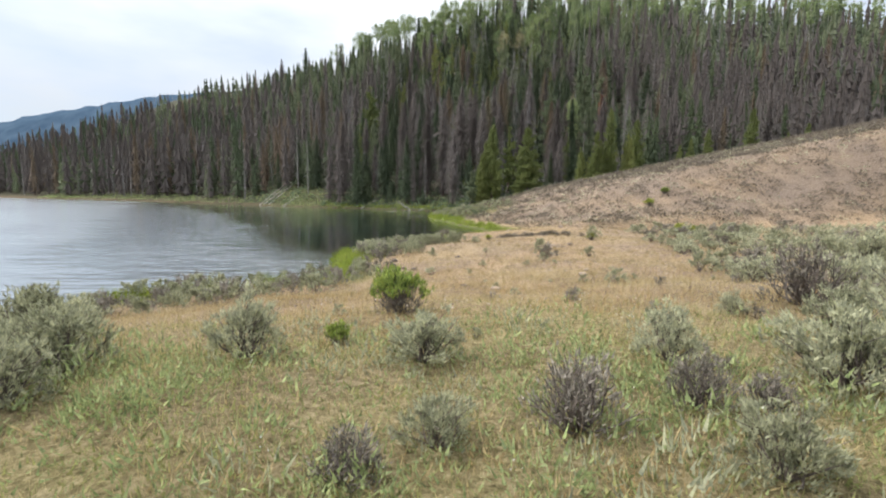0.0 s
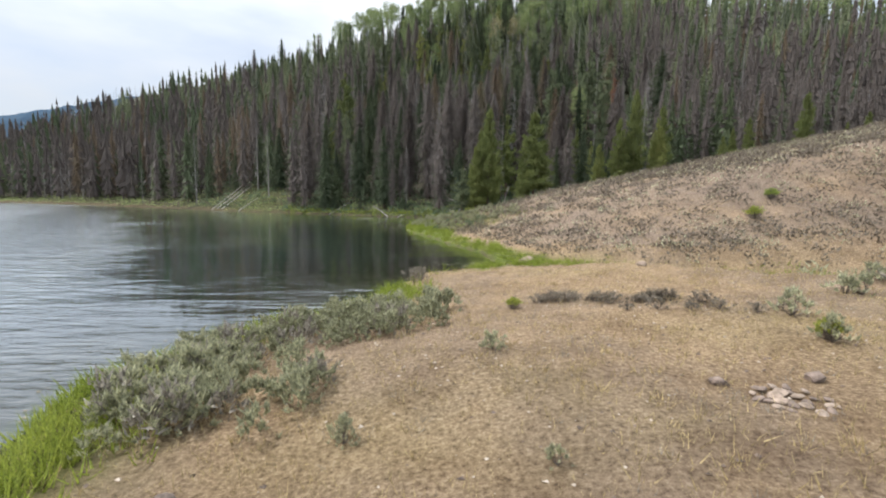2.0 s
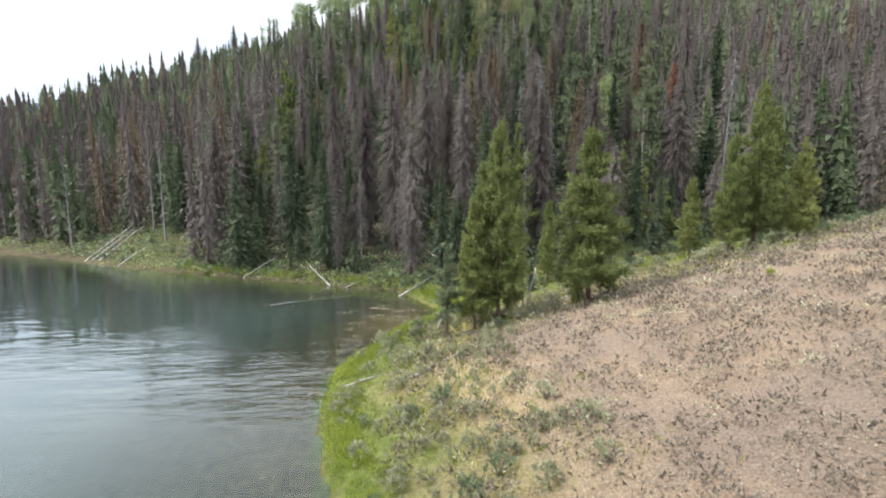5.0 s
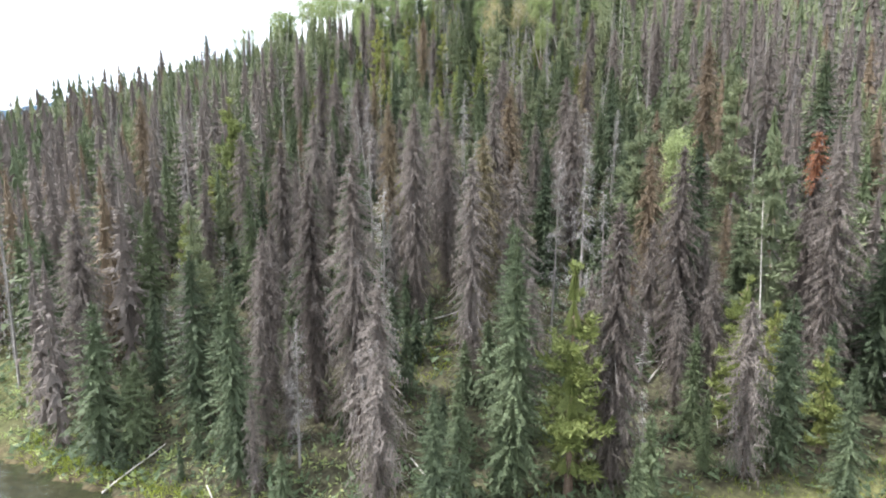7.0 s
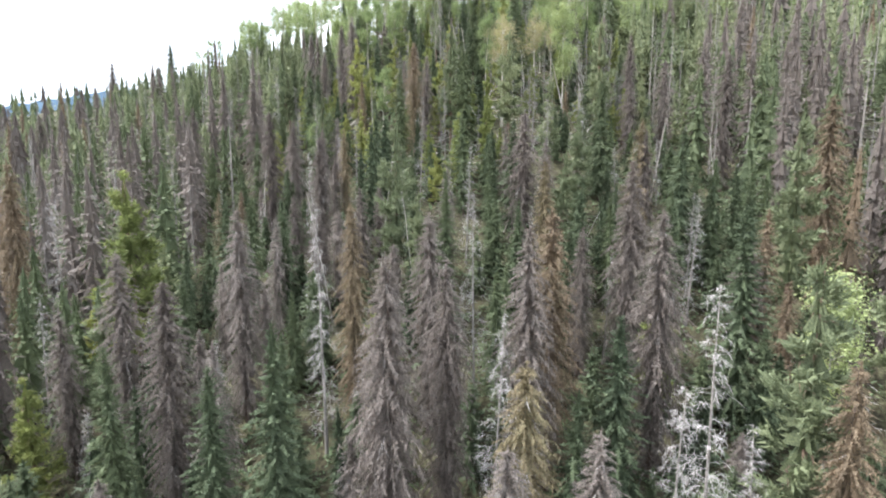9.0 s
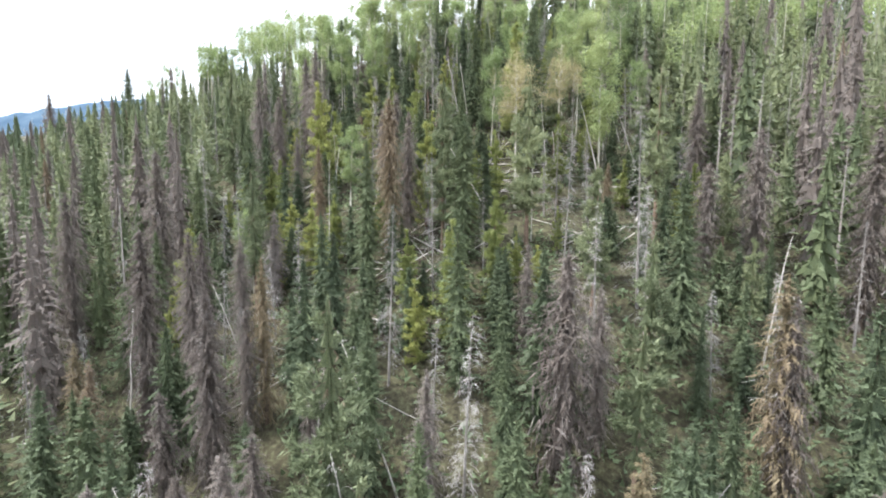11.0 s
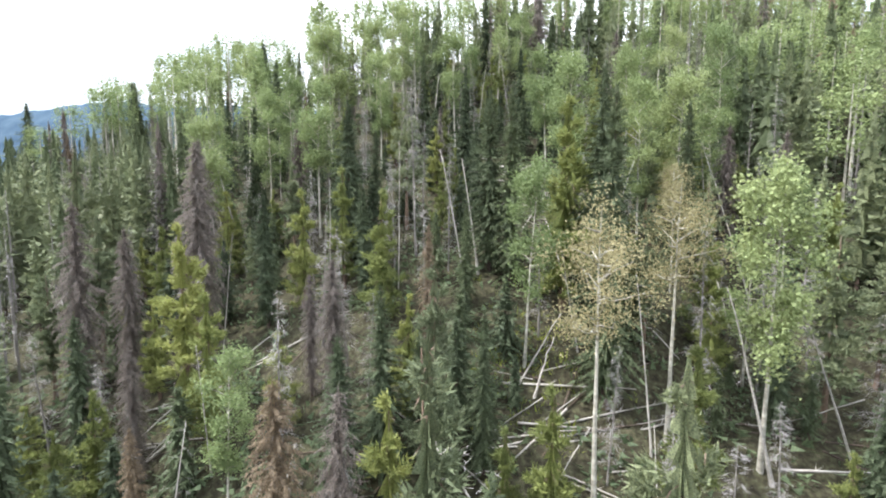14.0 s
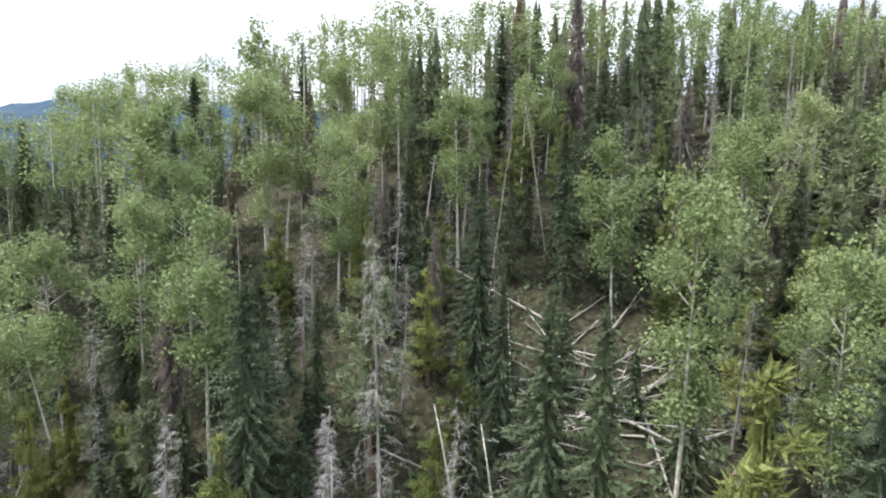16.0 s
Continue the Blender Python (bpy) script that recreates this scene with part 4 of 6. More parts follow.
for x, y, dx, dy, dz, thick in ((18.3, 182.6, -0.6, 1.0, 9.0, 1.3), (17.1, 182.8, -1.2, 1.2, 9.6, 1.1), (20.4, 173.4, 1.1, 0.3, 3.8, 1.0), (41.4, 174.2, -2.6, 0.7, 4.0, 1.6),
                                (24.8, 178.1, -1.8, 1.0, 7.4, 1.3), (-2.6, 192.5, -3.0, 1.6, 12.5, 1.0), (31.9, 168.0, -1.9, 1.3, 10.5, 1.2), (18.6, 163.3, -4.7, 1.4, 9.0, 1.4),
                                (37.1, 168.3, -2.8, 1.3, 9.7, 1.0), (36.3, 177.7, -2.0, 1.0, 7.7, 1.0), (21.1, 154.7, -2.4, 0.6, 4.1, 1.2), (13.2, 160.6, -0.1, 1.5, 13.0, 1.2),
                                (30.4, 102.5, 1.1, 1.7, 14.3, 1.0)):
    lean(x, y, dx, dy, dz, thick)
lean_rng = np.random.RandomState(88)
for k in range(34):
    y = lean_rng.uniform(134, 206)
    tall, away = lean_rng.uniform(7, 13), lean_rng.uniform(0.05, 0.35)
    a = lean_rng.uniform(0, 6.28)
    lean(5 + 0.075 * (y - 50) + lean_rng.uniform(-24, 28), y, tall * away * math.cos(a), tall * away * math.sin(a), tall, lean_rng.uniform(0.6, 1.0))

# ---- the forest ----
CLEAR = [(30.0, 110.6, 3.4), (33.2, 100.4, 2.8), (23.0, 192.5, 4.5), (28.0, 193.0, 4.5), (22.0, 187.0, 3.8), (27.0, 189.5, 3.5), (20.5, 172.0, 4.0), (25.5, 171.5, 3.5), (6.3, 112.5, 3.2), (6.3, 108.5, 2.8), (6.1, 104.5, 2.4),
         (1.0, 179.0, 3.0), (10.0, 159.5, 3.0), (30.0, 160.0, 3.0), (-36.0, 115.0, 4.0)]


def forest_sites():
    rng = np.random.RandomState(5)
    cell = 3.2
    gx, gy = np.meshgrid(np.arange(-262, 196, cell), np.arange(88, 262, cell))
    x = (gx + rng.uniform(-0.48, 0.48, gx.shape) * cell).ravel()
    y = (gy + rng.uniform(-0.48, 0.48, gx.shape) * cell).ravel()
    # the crest is wooded more thickly
    ex, ey = np.meshgrid(np.arange(-92, 66, cell), np.arange(176, 262, cell))
    ex, ey = (ex + rng.uniform(0.1, 0.9, ex.shape) * cell).ravel(), (ey + rng.uniform(0.1, 0.9, ey.shape) * cell).ravel()
    on_crest = (ey - foot(ex) > 92) & (ey - foot(ex) < 140) & (rng.uniform(0, 1, ex.shape) < 0.35)
    x, y = np.concatenate([x, ex[on_crest]]), np.concatenate([y, ey[on_crest]])
    u, d = y - foot(x), from_lake(x, y)
    line = 5 + 0.075 * (y - 50)
    near = (np.abs(x - line) < 30) & (y < 214)
    keep = (d > np.where(x < 3, 1.2 + 2.4 * step(0.0, 0.7, wave(x, y, 17, 33)), 1.3)) & (u > np.where(x < 3, -6, -3) + 3 * wave(x, y, 14, 31)) & (u < 148) & ~((x > 4) & (u < 2.5))
    thin = np.where(near | ((x > 8) & (u > 92) & (np.abs(x) < 110)), 0.06, 0.16 + 0.12 * step(60, 160, np.abs(x - 10)) + 0.08 * step(60, 120, u))
    keep &= rng.uniform(0, 1, x.shape) > thin
    for cx, cy, cr in CLEAR:
        keep &= np.hypot(x - cx, y - cy) > cr
    for px, py in planted:
        keep &= np.hypot(x - px, y - py) > 1.9
    return x[keep], y[keep], u[keep], near[keep], rng


fx, fy, fu, fnear, frng = forest_sites()
mixn = wave(fx, fy, 34, 41) + 0.7 * wave(fx, fy, 13, 42)
roll = frng.uniform(0, 1, len(fx)) + 0.12 * mixn
p_dead = np.clip(0.46 - 0.0068 * np.maximum(fu - 22, 0) + 0.15 * step(36, 66, np.abs(fx - 10)) + 0.08 * step(32, 50, fx) * step(80, 50, fu), 0.06, 0.7)
p_dead = np.where(fnear, 0.75 * p_dead, p_dead)
p_snag = 0.11 + 0.15 * step(30, 60, fu) + 0.12 * step(75, 95, fu) * step(-8, 0, fx) * step(36, 26, fx)
p_aspen = np.maximum((0.26 - 0.06 * step(2, 14, fx)) * step(104, 112, fu + 4 * mixn) * step(-62, -22, fx), 0.35 * np.exp(-((fx - 34) / 10) ** 2 - ((fu - 92) / 12) ** 2))
p_aspen = np.maximum(p_aspen, np.clip(0.04 + 0.17 * wave(fx, fy, 30, 43), 0, 0.25) * step(62, 88, fu) * step(-12, 2, fx) * step(90, 50, fx))
p_pine = 0.05 + 0.36 * step(50, 80, fu) * (1 - 0.5 * step(100, 112, fu)) + 0.12 * step(8, 2, fu)
kinds = np.where(roll < p_dead, "dead", np.where(roll < p_dead + p_snag, "snag", np.where(roll < p_dead + p_snag + p_aspen, "aspen",
                 np.where(roll < p_dead + p_snag + p_aspen + p_pine, "pine", "spruce"))))
talls = {"dead": (12, 19), "snag": (9, 16), "aspen": (13, 17), "pine": (8, 15), "spruce": (8, 17)}
height = np.array([frng.uniform(*talls[k]) for k in kinds]) * np.where(fu < 5, 0.9, 1.0) * (1 - 0.22 * step(98, 112, fu) * (kinds != "aspen") * step(34, 18, fx)) * (1 + 0.14 * (kinds == "aspen") * step(96, 108, fu) * step(12, 4, fx))
fade = frng.uniform(0, 1, len(fx)) < 0.14
marked, counts = list(planted), {}
for i in np.nonzero(fnear)[0]:
    k = kinds[i]
    counts[k] = counts.get(k, 0) + 1
    if counts[k] > 285:
        fnear[i] = False
        continue
    kk = "gold" if k == "aspen" and frng.uniform() < 0.04 else k
    # near the marked trees the rest of the wood is younger
    beside = min(math.hypot(fx[i] - px, fy[i] - py) for px, py in marked)
    tall = height[i] * (frng.uniform(0.5, 0.75) if beside < 5.5 else frng.uniform(0.65, 0.95))
    if k == "dead" and fade[i]:
        kk = "fade"
    if kk == "aspen" and fu[i] > 98 and fx[i] < 26 and frng.uniform() < 0.6:
        kk, tall = "slender", height[i]
    if k == "pine" and tall < 9.5:
        kk = "young"
    if kk in ("spruce", "dead", "fade", "pine") or (kk == "aspen" and abs(fx[i] - 5 - 0.075 * (fy[i] - 50)) > 16):
        kk += "_mid"
    stand("sapling" if k == "spruce" and tall < 7 else kk, fx[i], fy[i], tall=tall, wide=frng.uniform(1.0, 1.25), tilt=3.0 if k in ("snag", "aspen") else 1.0)


def joined_forest(name, label, shapes, mask):
    """The uncountable trees further off, as one body."""
    rng = np.random.RandomState(len(name))
    idx = np.nonzero(mask)[0]
    zs = land(fx[idx], fy[idx])
    crowns, trunks = [[] for _ in shapes[0][1]], []
    for i, z in zip(idx, zs):
        H0, groups, _ = shapes[rng.randint(len(shapes))]
        s, a = height[i] / H0, rng.uniform(0, 6.28)
        w = s * rng.uniform(1.0, 1.35)
        rot = np.array([[np.cos(a) * w, -np.sin(a) * w, 0], [np.sin(a) * w, np.cos(a) * w, 0], [0, 0, s]])
        t = np.array([fx[i], fy[i], z])
        for store, (tris, mat) in zip(crowns, groups):
            store.append(tris @ rot.T + t)
        trunks.append(tube([(0, 0, -0.4), (0, 0, H0 * 0.95)], [0.16, 0.03], 3)[:6] @ rot.T + t)
    if not idx.size:
        return
    me = tri_mesh(name, [(np.concatenate(c), g[1]) for c, g in zip(crowns, shapes[0][1])] + [(np.concatenate(trunks), shapes[0][2])])
    tagged(new(name, me), label, "forest", kind="stuff")


R_ = np.random.RandomState


def far_cone(seed, H, R, mat, gap=1.0, per=5, sprays=3, slim=0.45, hang=0.3, fill=0.6, rows=9, points=5, low=-0.3, high=0.7):
    """A conifer seen from afar: a ragged inner crown with a fringe of boughs."""
    rng = R_(seed)
    knee, power = rng.uniform(0.55, 0.9), rng.uniform(0.6, 0.75)
    core = tiers(rng, H, R * fill, 0.06, rows, points, knee, power, 0.4, 0.4)
    fringe = boughs(rng, H, R, 0.06, gap, per, sprays, low, high, knee, power, 1.35, slim, hang, 0.35, 0.06)
    return (H, [(np.concatenate([core, fringe]), mat)], M_BARK)


far_spruce = [far_cone(s, 17, 2.25, M_SPRUCE) for s in range(6)]
far_dead = [far_cone(s, 19, 2.1, M_DEAD, 0.95, 5, 4, 0.26, 0.7, 0.5) for s in range(10, 16)]
far_fade = [far_cone(s, 18, 1.7, M_FADE, 0.95, 5, 4, 0.28, 0.6, 0.5) for s in range(16, 19)]
far_snag = [(16.0, [(boughs(R_(s), 16, 1.3, 0.2, 0.8, 4, 2, -0.3, 0.3, 0.8, 0.6, 1.6, 0.07, 0.5, 0.4, 0.2), M_SNAG)], M_SNAGBARK) for s in range(20, 24)]
far_pine = [far_cone(s, 12.5, 1.9, M_PINE, 0.8, 5, 3, 0.5, -0.2, 0.5, 8, 5, 0.0, 0.9) for s in range(30, 34)]


def far_aspen(seed, H=16.0, R=2.3, n=1300):
    rng = R_(seed)
    v = rng.normal(0, 1, (n, 3))
    v /= np.linalg.norm(v, axis=1)[:, None]
    c = v * rng.uniform(0.55, 1.0, (n, 1)) * (R, R, H * 0.24) + (0, 0, H * 0.74) + 0.35 * np.sin(v * 5)
    w = rng.normal(0, 1, (n, 3))
    w /= np.linalg.norm(w, axis=1)[:, None]
    L = rng.uniform(0.35, 0.7, n) * math.sqrt(240 / n)
    return blades(c, w, L, L * 0.9, rng, 1.5)


far_aspens = [(16.0, [(far_aspen(s), M_ASPEN)], M_ASPENBARK) for s in range(40, 45)]
far_mid = ~fnear & (np.abs(fx - 12) < 75)
far = ~fnear & ~far_mid
lean_spruce = [far_cone(s, 17, 2.35, M_SPRUCE, 1.9, 5, 1, 0.6, 0.3, 0.8, 8, 5) for s in range(50, 58)]
lean_dead = [far_cone(s, 19, 2.15, M_DEAD, 1.9, 5, 1, 0.45, 0.7, 0.75, 8, 5) for s in range(60, 68)]
lean_pine = [far_cone(s, 12.5, 1.95, M_PINE, 1.6, 5, 1, 0.6, -0.2, 0.7, 7, 5, 0.0, 0.9) for s in range(70, 75)]
lean_aspens = [(16.0, [(far_aspen(s, n=130), M_ASPEN)], M_ASPENBARK) for s in range(80, 84)]
for key, name, label, close, distant in (
        ("spruce", "spruce_forest", "dense dark green spruce forest over the slope", far_spruce, lean_spruce),
        ("dead", "dead_forest", "stand of dead brown beetle-killed spruces", far_dead, lean_dead),
        ("snag", "grey_forest", "bleached grey standing dead trees", far_snag, far_snag),
        ("pine", "pine_forest", "yellow-green pines among the spruces", far_pine, lean_pine),
        ("aspen", "aspen_grove", "light green aspen grove along the crest", far_aspens, lean_aspens)):
    here = (kinds == key) & ~(fade & (key == "dead"))
    joined_forest(name, label, close, far_mid & here)
    joined_forest("distant_" + name, label, distant, far & here)
joined_forest("fading_forest", "dying spruces with tawny needles", far_fade, ~fnear & (kinds == "dead") & fade)

# ---- shrubs, grass, logs and stones ----
def log_tris(rng, L, r, stubs=5):
    pts = np.column_stack([np.linspace(0, L, 6), np.cumsum(rng.normal(0, 0.035 * L / 6, 6)), np.cumsum(rng.normal(0, 0.012 * L, 6)) * np.linspace(0, 1, 6)])
    out = [tube(pts, r * np.linspace(1, 0.45, 6), 7), tube([pts[0] + (0.005, 0, 0), pts[0]], [r * 0.9, r], 7)]
    for _ in range(stubs):
        f = rng.uniform(0.25, 0.98)
        p = np.array([np.interp(f * L, pts[:, 0], pts[:, k]) for k in range(3)])
        a = rng.uniform(-0.2, 3.3)
        d = np.array([0.5, math.cos(a) * 0.9, math.sin(a) * 0.9]) * rng.uniform(0.25, 0.9)
        out.append(tube([p, p + d * 0.6, p + d + rng.normal(0, 0.05, 3)], [r * 0.28, r * 0.16, 0.008], 3))
    return np.concatenate(out)


def log_pattern(seed, L, r, stubs, mat, label):
    rng = np.random.RandomState(seed)
    return tagged(new("fallen_log", tube_mesh("fallen_log", log_tris(rng, L, r, stubs), mat)), label, "log", "fallen logs")


LOGS = [log_pattern(1, 7.0, 0.13, 6, M_GREYBARK, "bleached fallen tree trunk with broken branch stubs"),
        log_pattern(2, 9.0, 0.11, 9, M_GREYBARK, "long bleached fallen tree trunk with bare twigs"),
        log_pattern(3, 5.0, 0.10, 3, M_GREYBARK, "short weathered grey log on the ground"),
        log_pattern(4, 8.0, 0.14, 5, M_BARK, "fallen brown spruce trunk with bark on")]
LOG_LENGTH = (7.0, 9.0, 5.0, 8.0)
log_used = set()


def lay(which, a, b, sag=0.06, thin=1.0):
    """A log from a to b; z is the ground there plus the third number."""
    ob = LOGS[which]
    pa = Vector((a[0], a[1], max(float(land(a[0], a[1])), -0.02) + sag + (a[2] if len(a) > 2 else 0)))
    pb = Vector((b[0], b[1], max(float(land(b[0], b[1])), -0.02) + sag + (b[2] if len(b) > 2 else 0)))
    d = pb - pa
    m = Matrix.Translation(pa) @ d.to_track_quat("X", "Z").to_matrix().to_4x4()
    s = d.length / LOG_LENGTH[which]
    k = thin * max(0.6, min(1.1, s * 0.85))
    got = ob if which not in log_used else copy_thing(ob, Matrix.Identity(4))
    log_used.add(which)
    got.matrix_basis = m @ Matrix.Diagonal((s, k, k, 1))


# along the shore and round the lone pines
for which, a, b in ((0, (2.95, 70.0), (5.5, 71.7)), (2, (-0.4, 70.2), (1.6, 71.6)), (1, (6.2, 75.4), (12.0, 76.4)), (1, (10.2, 77.2, 0.1), (13.6, 78.0, 0.5)),
                    (2, (10.4, 76.8), (13.7, 77.6, 0.3)), (2, (10.5, 77.6), (11.2, 78.2, 2.8)), (2, (10.9, 77.0), (12.6, 78.8, 0.5)), (2, (4.4, 76.8), (5.4, 78.2, 1.6)), (0, (1.8, 91.4), (5.6, 93.6, 0.5)), (2, (-3.8, 96.0), (-0.8, 97.0)),
                    ):
    lay(which, a, b)
# along the wooded bank
for which, a, b in ((2, (-9.5, 89.3, -0.13), (-3.0, 93.0, -0.07)), (2, (-16.3, 102.4), (-13.2, 104.8, 0.6)), (1, (-42.4, 116.8), (-37.0, 121.5, 1.0)), (1, (-43.4, 117.2), (-38.6, 122.5, 1.0)),
                    (0, (-41.0, 116.0), (-36.4, 120.0, 0.6)), (2, (-36.0, 112.2), (-33.0, 114.6, 0.6)), (2, (21.0, 88.5), (22.6, 91.5, 0.8)), (2, (33.5, 92.0), (37.0, 91.0)),
                    (0, (5.8, 95.2), (8.6, 100.2, 0.4)), (2, (7.4, 96.0), (4.8, 100.0, 0.8)), (0, (-5.5, 96.9), (-8.4, 100.2, 0.9))):
    lay(which, a, b)
# a bright splintered trunk and the jackstraw heaps in the clearings
lay(2, (30.7, 114.2, 0.1), (29.4, 114.8, 2.4), 0.1, 1.5)
for which, a, b in ((1, (18.3, 171.1), (27.7, 171.3, 0.3)), (0, (19.0, 172.0, 0.3), (24.0, 171.2, 0.2)), (1, (24.6, 195.7, 0.3), (31.3, 193.5, 0.3)), (1, (21.1, 194.0, 0.4), (28.6, 193.3, 0.5)),
                    (0, (21.2, 193.5, 0.5), (24.5, 190.8, 0.2)), (0, (21.4, 191.1, 0.2), (26.4, 191.7, 0.4)), (2, (30.0, 177.0, 0.2), (30.8, 174.9, 0.2)), (0, (32.5, 168.2, 0.3), (38.1, 167.7, 0.4)),
                    (0, (9.2, 157.3, 0.2), (12.2, 158.7, 0.4)), (2, (0.6, 180.6, 0.2), (2.5, 182.8, 0.3)), (2, (0.8, 158.7, 0.2), (2.2, 161.4, 0.6)), (1, (23.3, 104.9, 0.1), (27.3, 108.1, 0.5))):
    lay(which, a, b)
log_rng = np.random.RandomState(9)
for cx, cy, spread, n in ((25.5, 193.0, 4.2, 46), (21.5, 172.0, 3.8, 22), (6.3, 112.5, 2.8, 5), (1.0, 179.5, 2.6, 10), (10.0, 159.5, 2.6, 9), (14.0, 126.0, 3.0, 5), (30.0, 160.0, 4.0, 9), (3.0, 150.0, 4.0, 8),
                          (12.0, 165.0, 6.0, 10), (22.0, 107.0, 6.0, 7), (-8.0, 155.0, 5.0, 8), (2.0, 176.0, 6.0, 10), (36.0, 172.0, 5.0, 7)):
    for k in range(n):
        x, y = cx + log_rng.normal(0, spread * 0.55), cy + log_rng.normal(0, spread * 0.55)
        a = log_rng.normal(0.1, 0.5) + (3.14 if log_rng.uniform() < 0.5 else 0)
        L = log_rng.uniform(3.5, 9.5)
        lay(log_rng.choice([0, 1, 2, 0, 1, 3]), (x, y, log_rng.uniform(0, 0.4)), (x + L * math.cos(a), y + L * math.sin(a), log_rng.uniform(0, 0.6)), 0.06, 0.66)


def sage_pattern(seed, leaf, stems, label, name="sagebrush", leaves=340, tall=0.7, upright=1.0, group="sagebrush", leaf_size=0.115, lower=0.0, tuft=12, skirt=None):
    """A shrub a metre across: crooked stems that fork from one root, with tufts of small leaves along the twigs."""
    rng = np.random.RandomState(seed)
    base = new(name)
    tris, tips = [], []
    for k in range(stems):
        a, s = rng.uniform(0, 6.28), rng.uniform(0.1, 1.0)
        bumpy = 1 + 0.22 * math.sin(3 * a + seed) + 0.14 * math.sin(5 * a + 2 * seed)
        e = np.array([0.46 * s * bumpy * math.cos(a), 0.46 * s * bumpy * math.sin(a), tall * (1.0 - 0.5 * s * s) * rng.uniform(0.6, 1.1)])
        mid = e * (0.6, 0.6, 0.38) + rng.normal(0, 0.05, 3)
        tris.append(tube([(0, 0, -0.08), (0, 0, -0.02), mid, e], [0.026, 0.018, 0.011, 0.003], 3))
        tips += [e, e * 0.7 + mid * 0.3]
        for j in range(3 if stems > 20 else 0):
            p = mid + (e - mid) * rng.uniform(0.1, 0.7)
            q = p + (e - mid) * rng.uniform(0.2, 0.5) + rng.normal(0, 1, 3) * (0.09, 0.09, 0.05)
            tris.append(tube([p, q], [0.007, 0.002], 3))
            tips += [q]
    child("woody_stem", tube_mesh("woody_stem", np.concatenate(tris), M_STEM, False), base)
    tips = np.array(tips)
    n = max(leaves // tuft, 1)
    at = tips[rng.randint(0, len(tips), n)] + rng.normal(0, 0.035, (n, 3))
    a, q = rng.uniform(0, 6.28, n // 3), np.sqrt(rng.uniform(0, 1, n // 3))
    at[:n // 3] = np.column_stack([0.46 * q * np.cos(a), 0.46 * q * np.sin(a), tall * rng.uniform(0.15, 0.85, n // 3) * np.sqrt(np.maximum(1.05 - q * q, 0.05))])
    at[:, 2] = np.maximum(at[:, 2], 0.04) * (1 - lower) + lower * tall
    c = np.repeat(at, tuft, 0) + rng.normal(0, 0.022, (n * tuft, 3))
    way = np.repeat(at * (1.3, 1.3, 0.0), tuft, 0) + rng.normal(0, 0.42, (n * tuft, 3)) + (0, 0, upright)
    way /= np.linalg.norm(way, axis=1)[:, None]
    L = rng.uniform(0.6, 1.5, n * tuft) * leaf_size
    child("foliage", tri_mesh("foliage", [(blades(c, way, L, L * 0.30, rng, 1.5), leaf)]), base)
    if skirt:
        m = 420
        a, q = rng.uniform(0, 6.28, m), rng.uniform(0.1, 1, m)
        c = np.column_stack([0.42 * q * np.cos(a), 0.42 * q * np.sin(a), rng.uniform(0.02, 0.55, m) * tall])
        way = c * (1.2, 1.2, 0) + rng.normal(0, 0.3, (m, 3)) + (0, 0, 0.9)
        way /= np.linalg.norm(way, axis=1)[:, None]
        L = rng.uniform(0.08, 0.2, m)
        child("dry_skirt", tri_mesh("dry_skirt", [(blades(c, way, L, L * 0.12, rng, 1.5), skirt)]), base, "dry brown twigs below the green top")
    return tagged(base, label, "shrub", group)


BUSH = {"sage": [sage_pattern(s, M_SAGE, 10, "grey-green sagebrush on the dry meadow", leaves=420, leaf_size=0.12) for s in (1, 2, 3)],
        "near": [sage_pattern(s, M_SAGE, 26, "bushy grey-green sagebrush in the meadow", leaves=3200, leaf_size=0.062) for s in (11, 12, 13, 20)],
        "belt": [sage_pattern(s, M_SAGE, 14, "dense grey-green sagebrush on the lake bank", leaves=1700, tall=0.8, upright=1.9, leaf_size=0.085) for s in (17, 18, 19)],
        "neardry": [sage_pattern(s, M_SAGEDRY, 46, "half-dead sagebrush with bare greyish twigs", leaves=1400, leaf_size=0.055, tuft=5) for s in (14, 15)],
        "dry": [sage_pattern(s, M_SAGEDRY, 14, "half-dead sagebrush with bare greyish twigs", leaves=420, tuft=6) for s in (4, 5)],
        "low": [sage_pattern(s, M_SCRUB, 16, "low dark brown half-dead sagebrush", leaves=1200, leaf_size=0.075) for s in (21, 22)],
        "rabbit": [sage_pattern(s, M_RABBIT, 44, "bright green rabbitbrush with bare grey stems below", "rabbitbrush", 2400, 0.75, 1.6, "rabbitbrush", 0.085, 0.36, 8, M_SAGEDRY) for s in (6, 16)],
        "shrub": [sage_pattern(s, M_SHRUB, 14, "leafy green shrub at the edge of the trees", "leafy_shrub", 300, 0.8, 0.4, "leafy shrubs", 0.135) for s in (7, 8)]}
bush_used, bush_at, bush_count, bush_rest = set(), [], {}, []
bush_rng = np.random.RandomState(14)


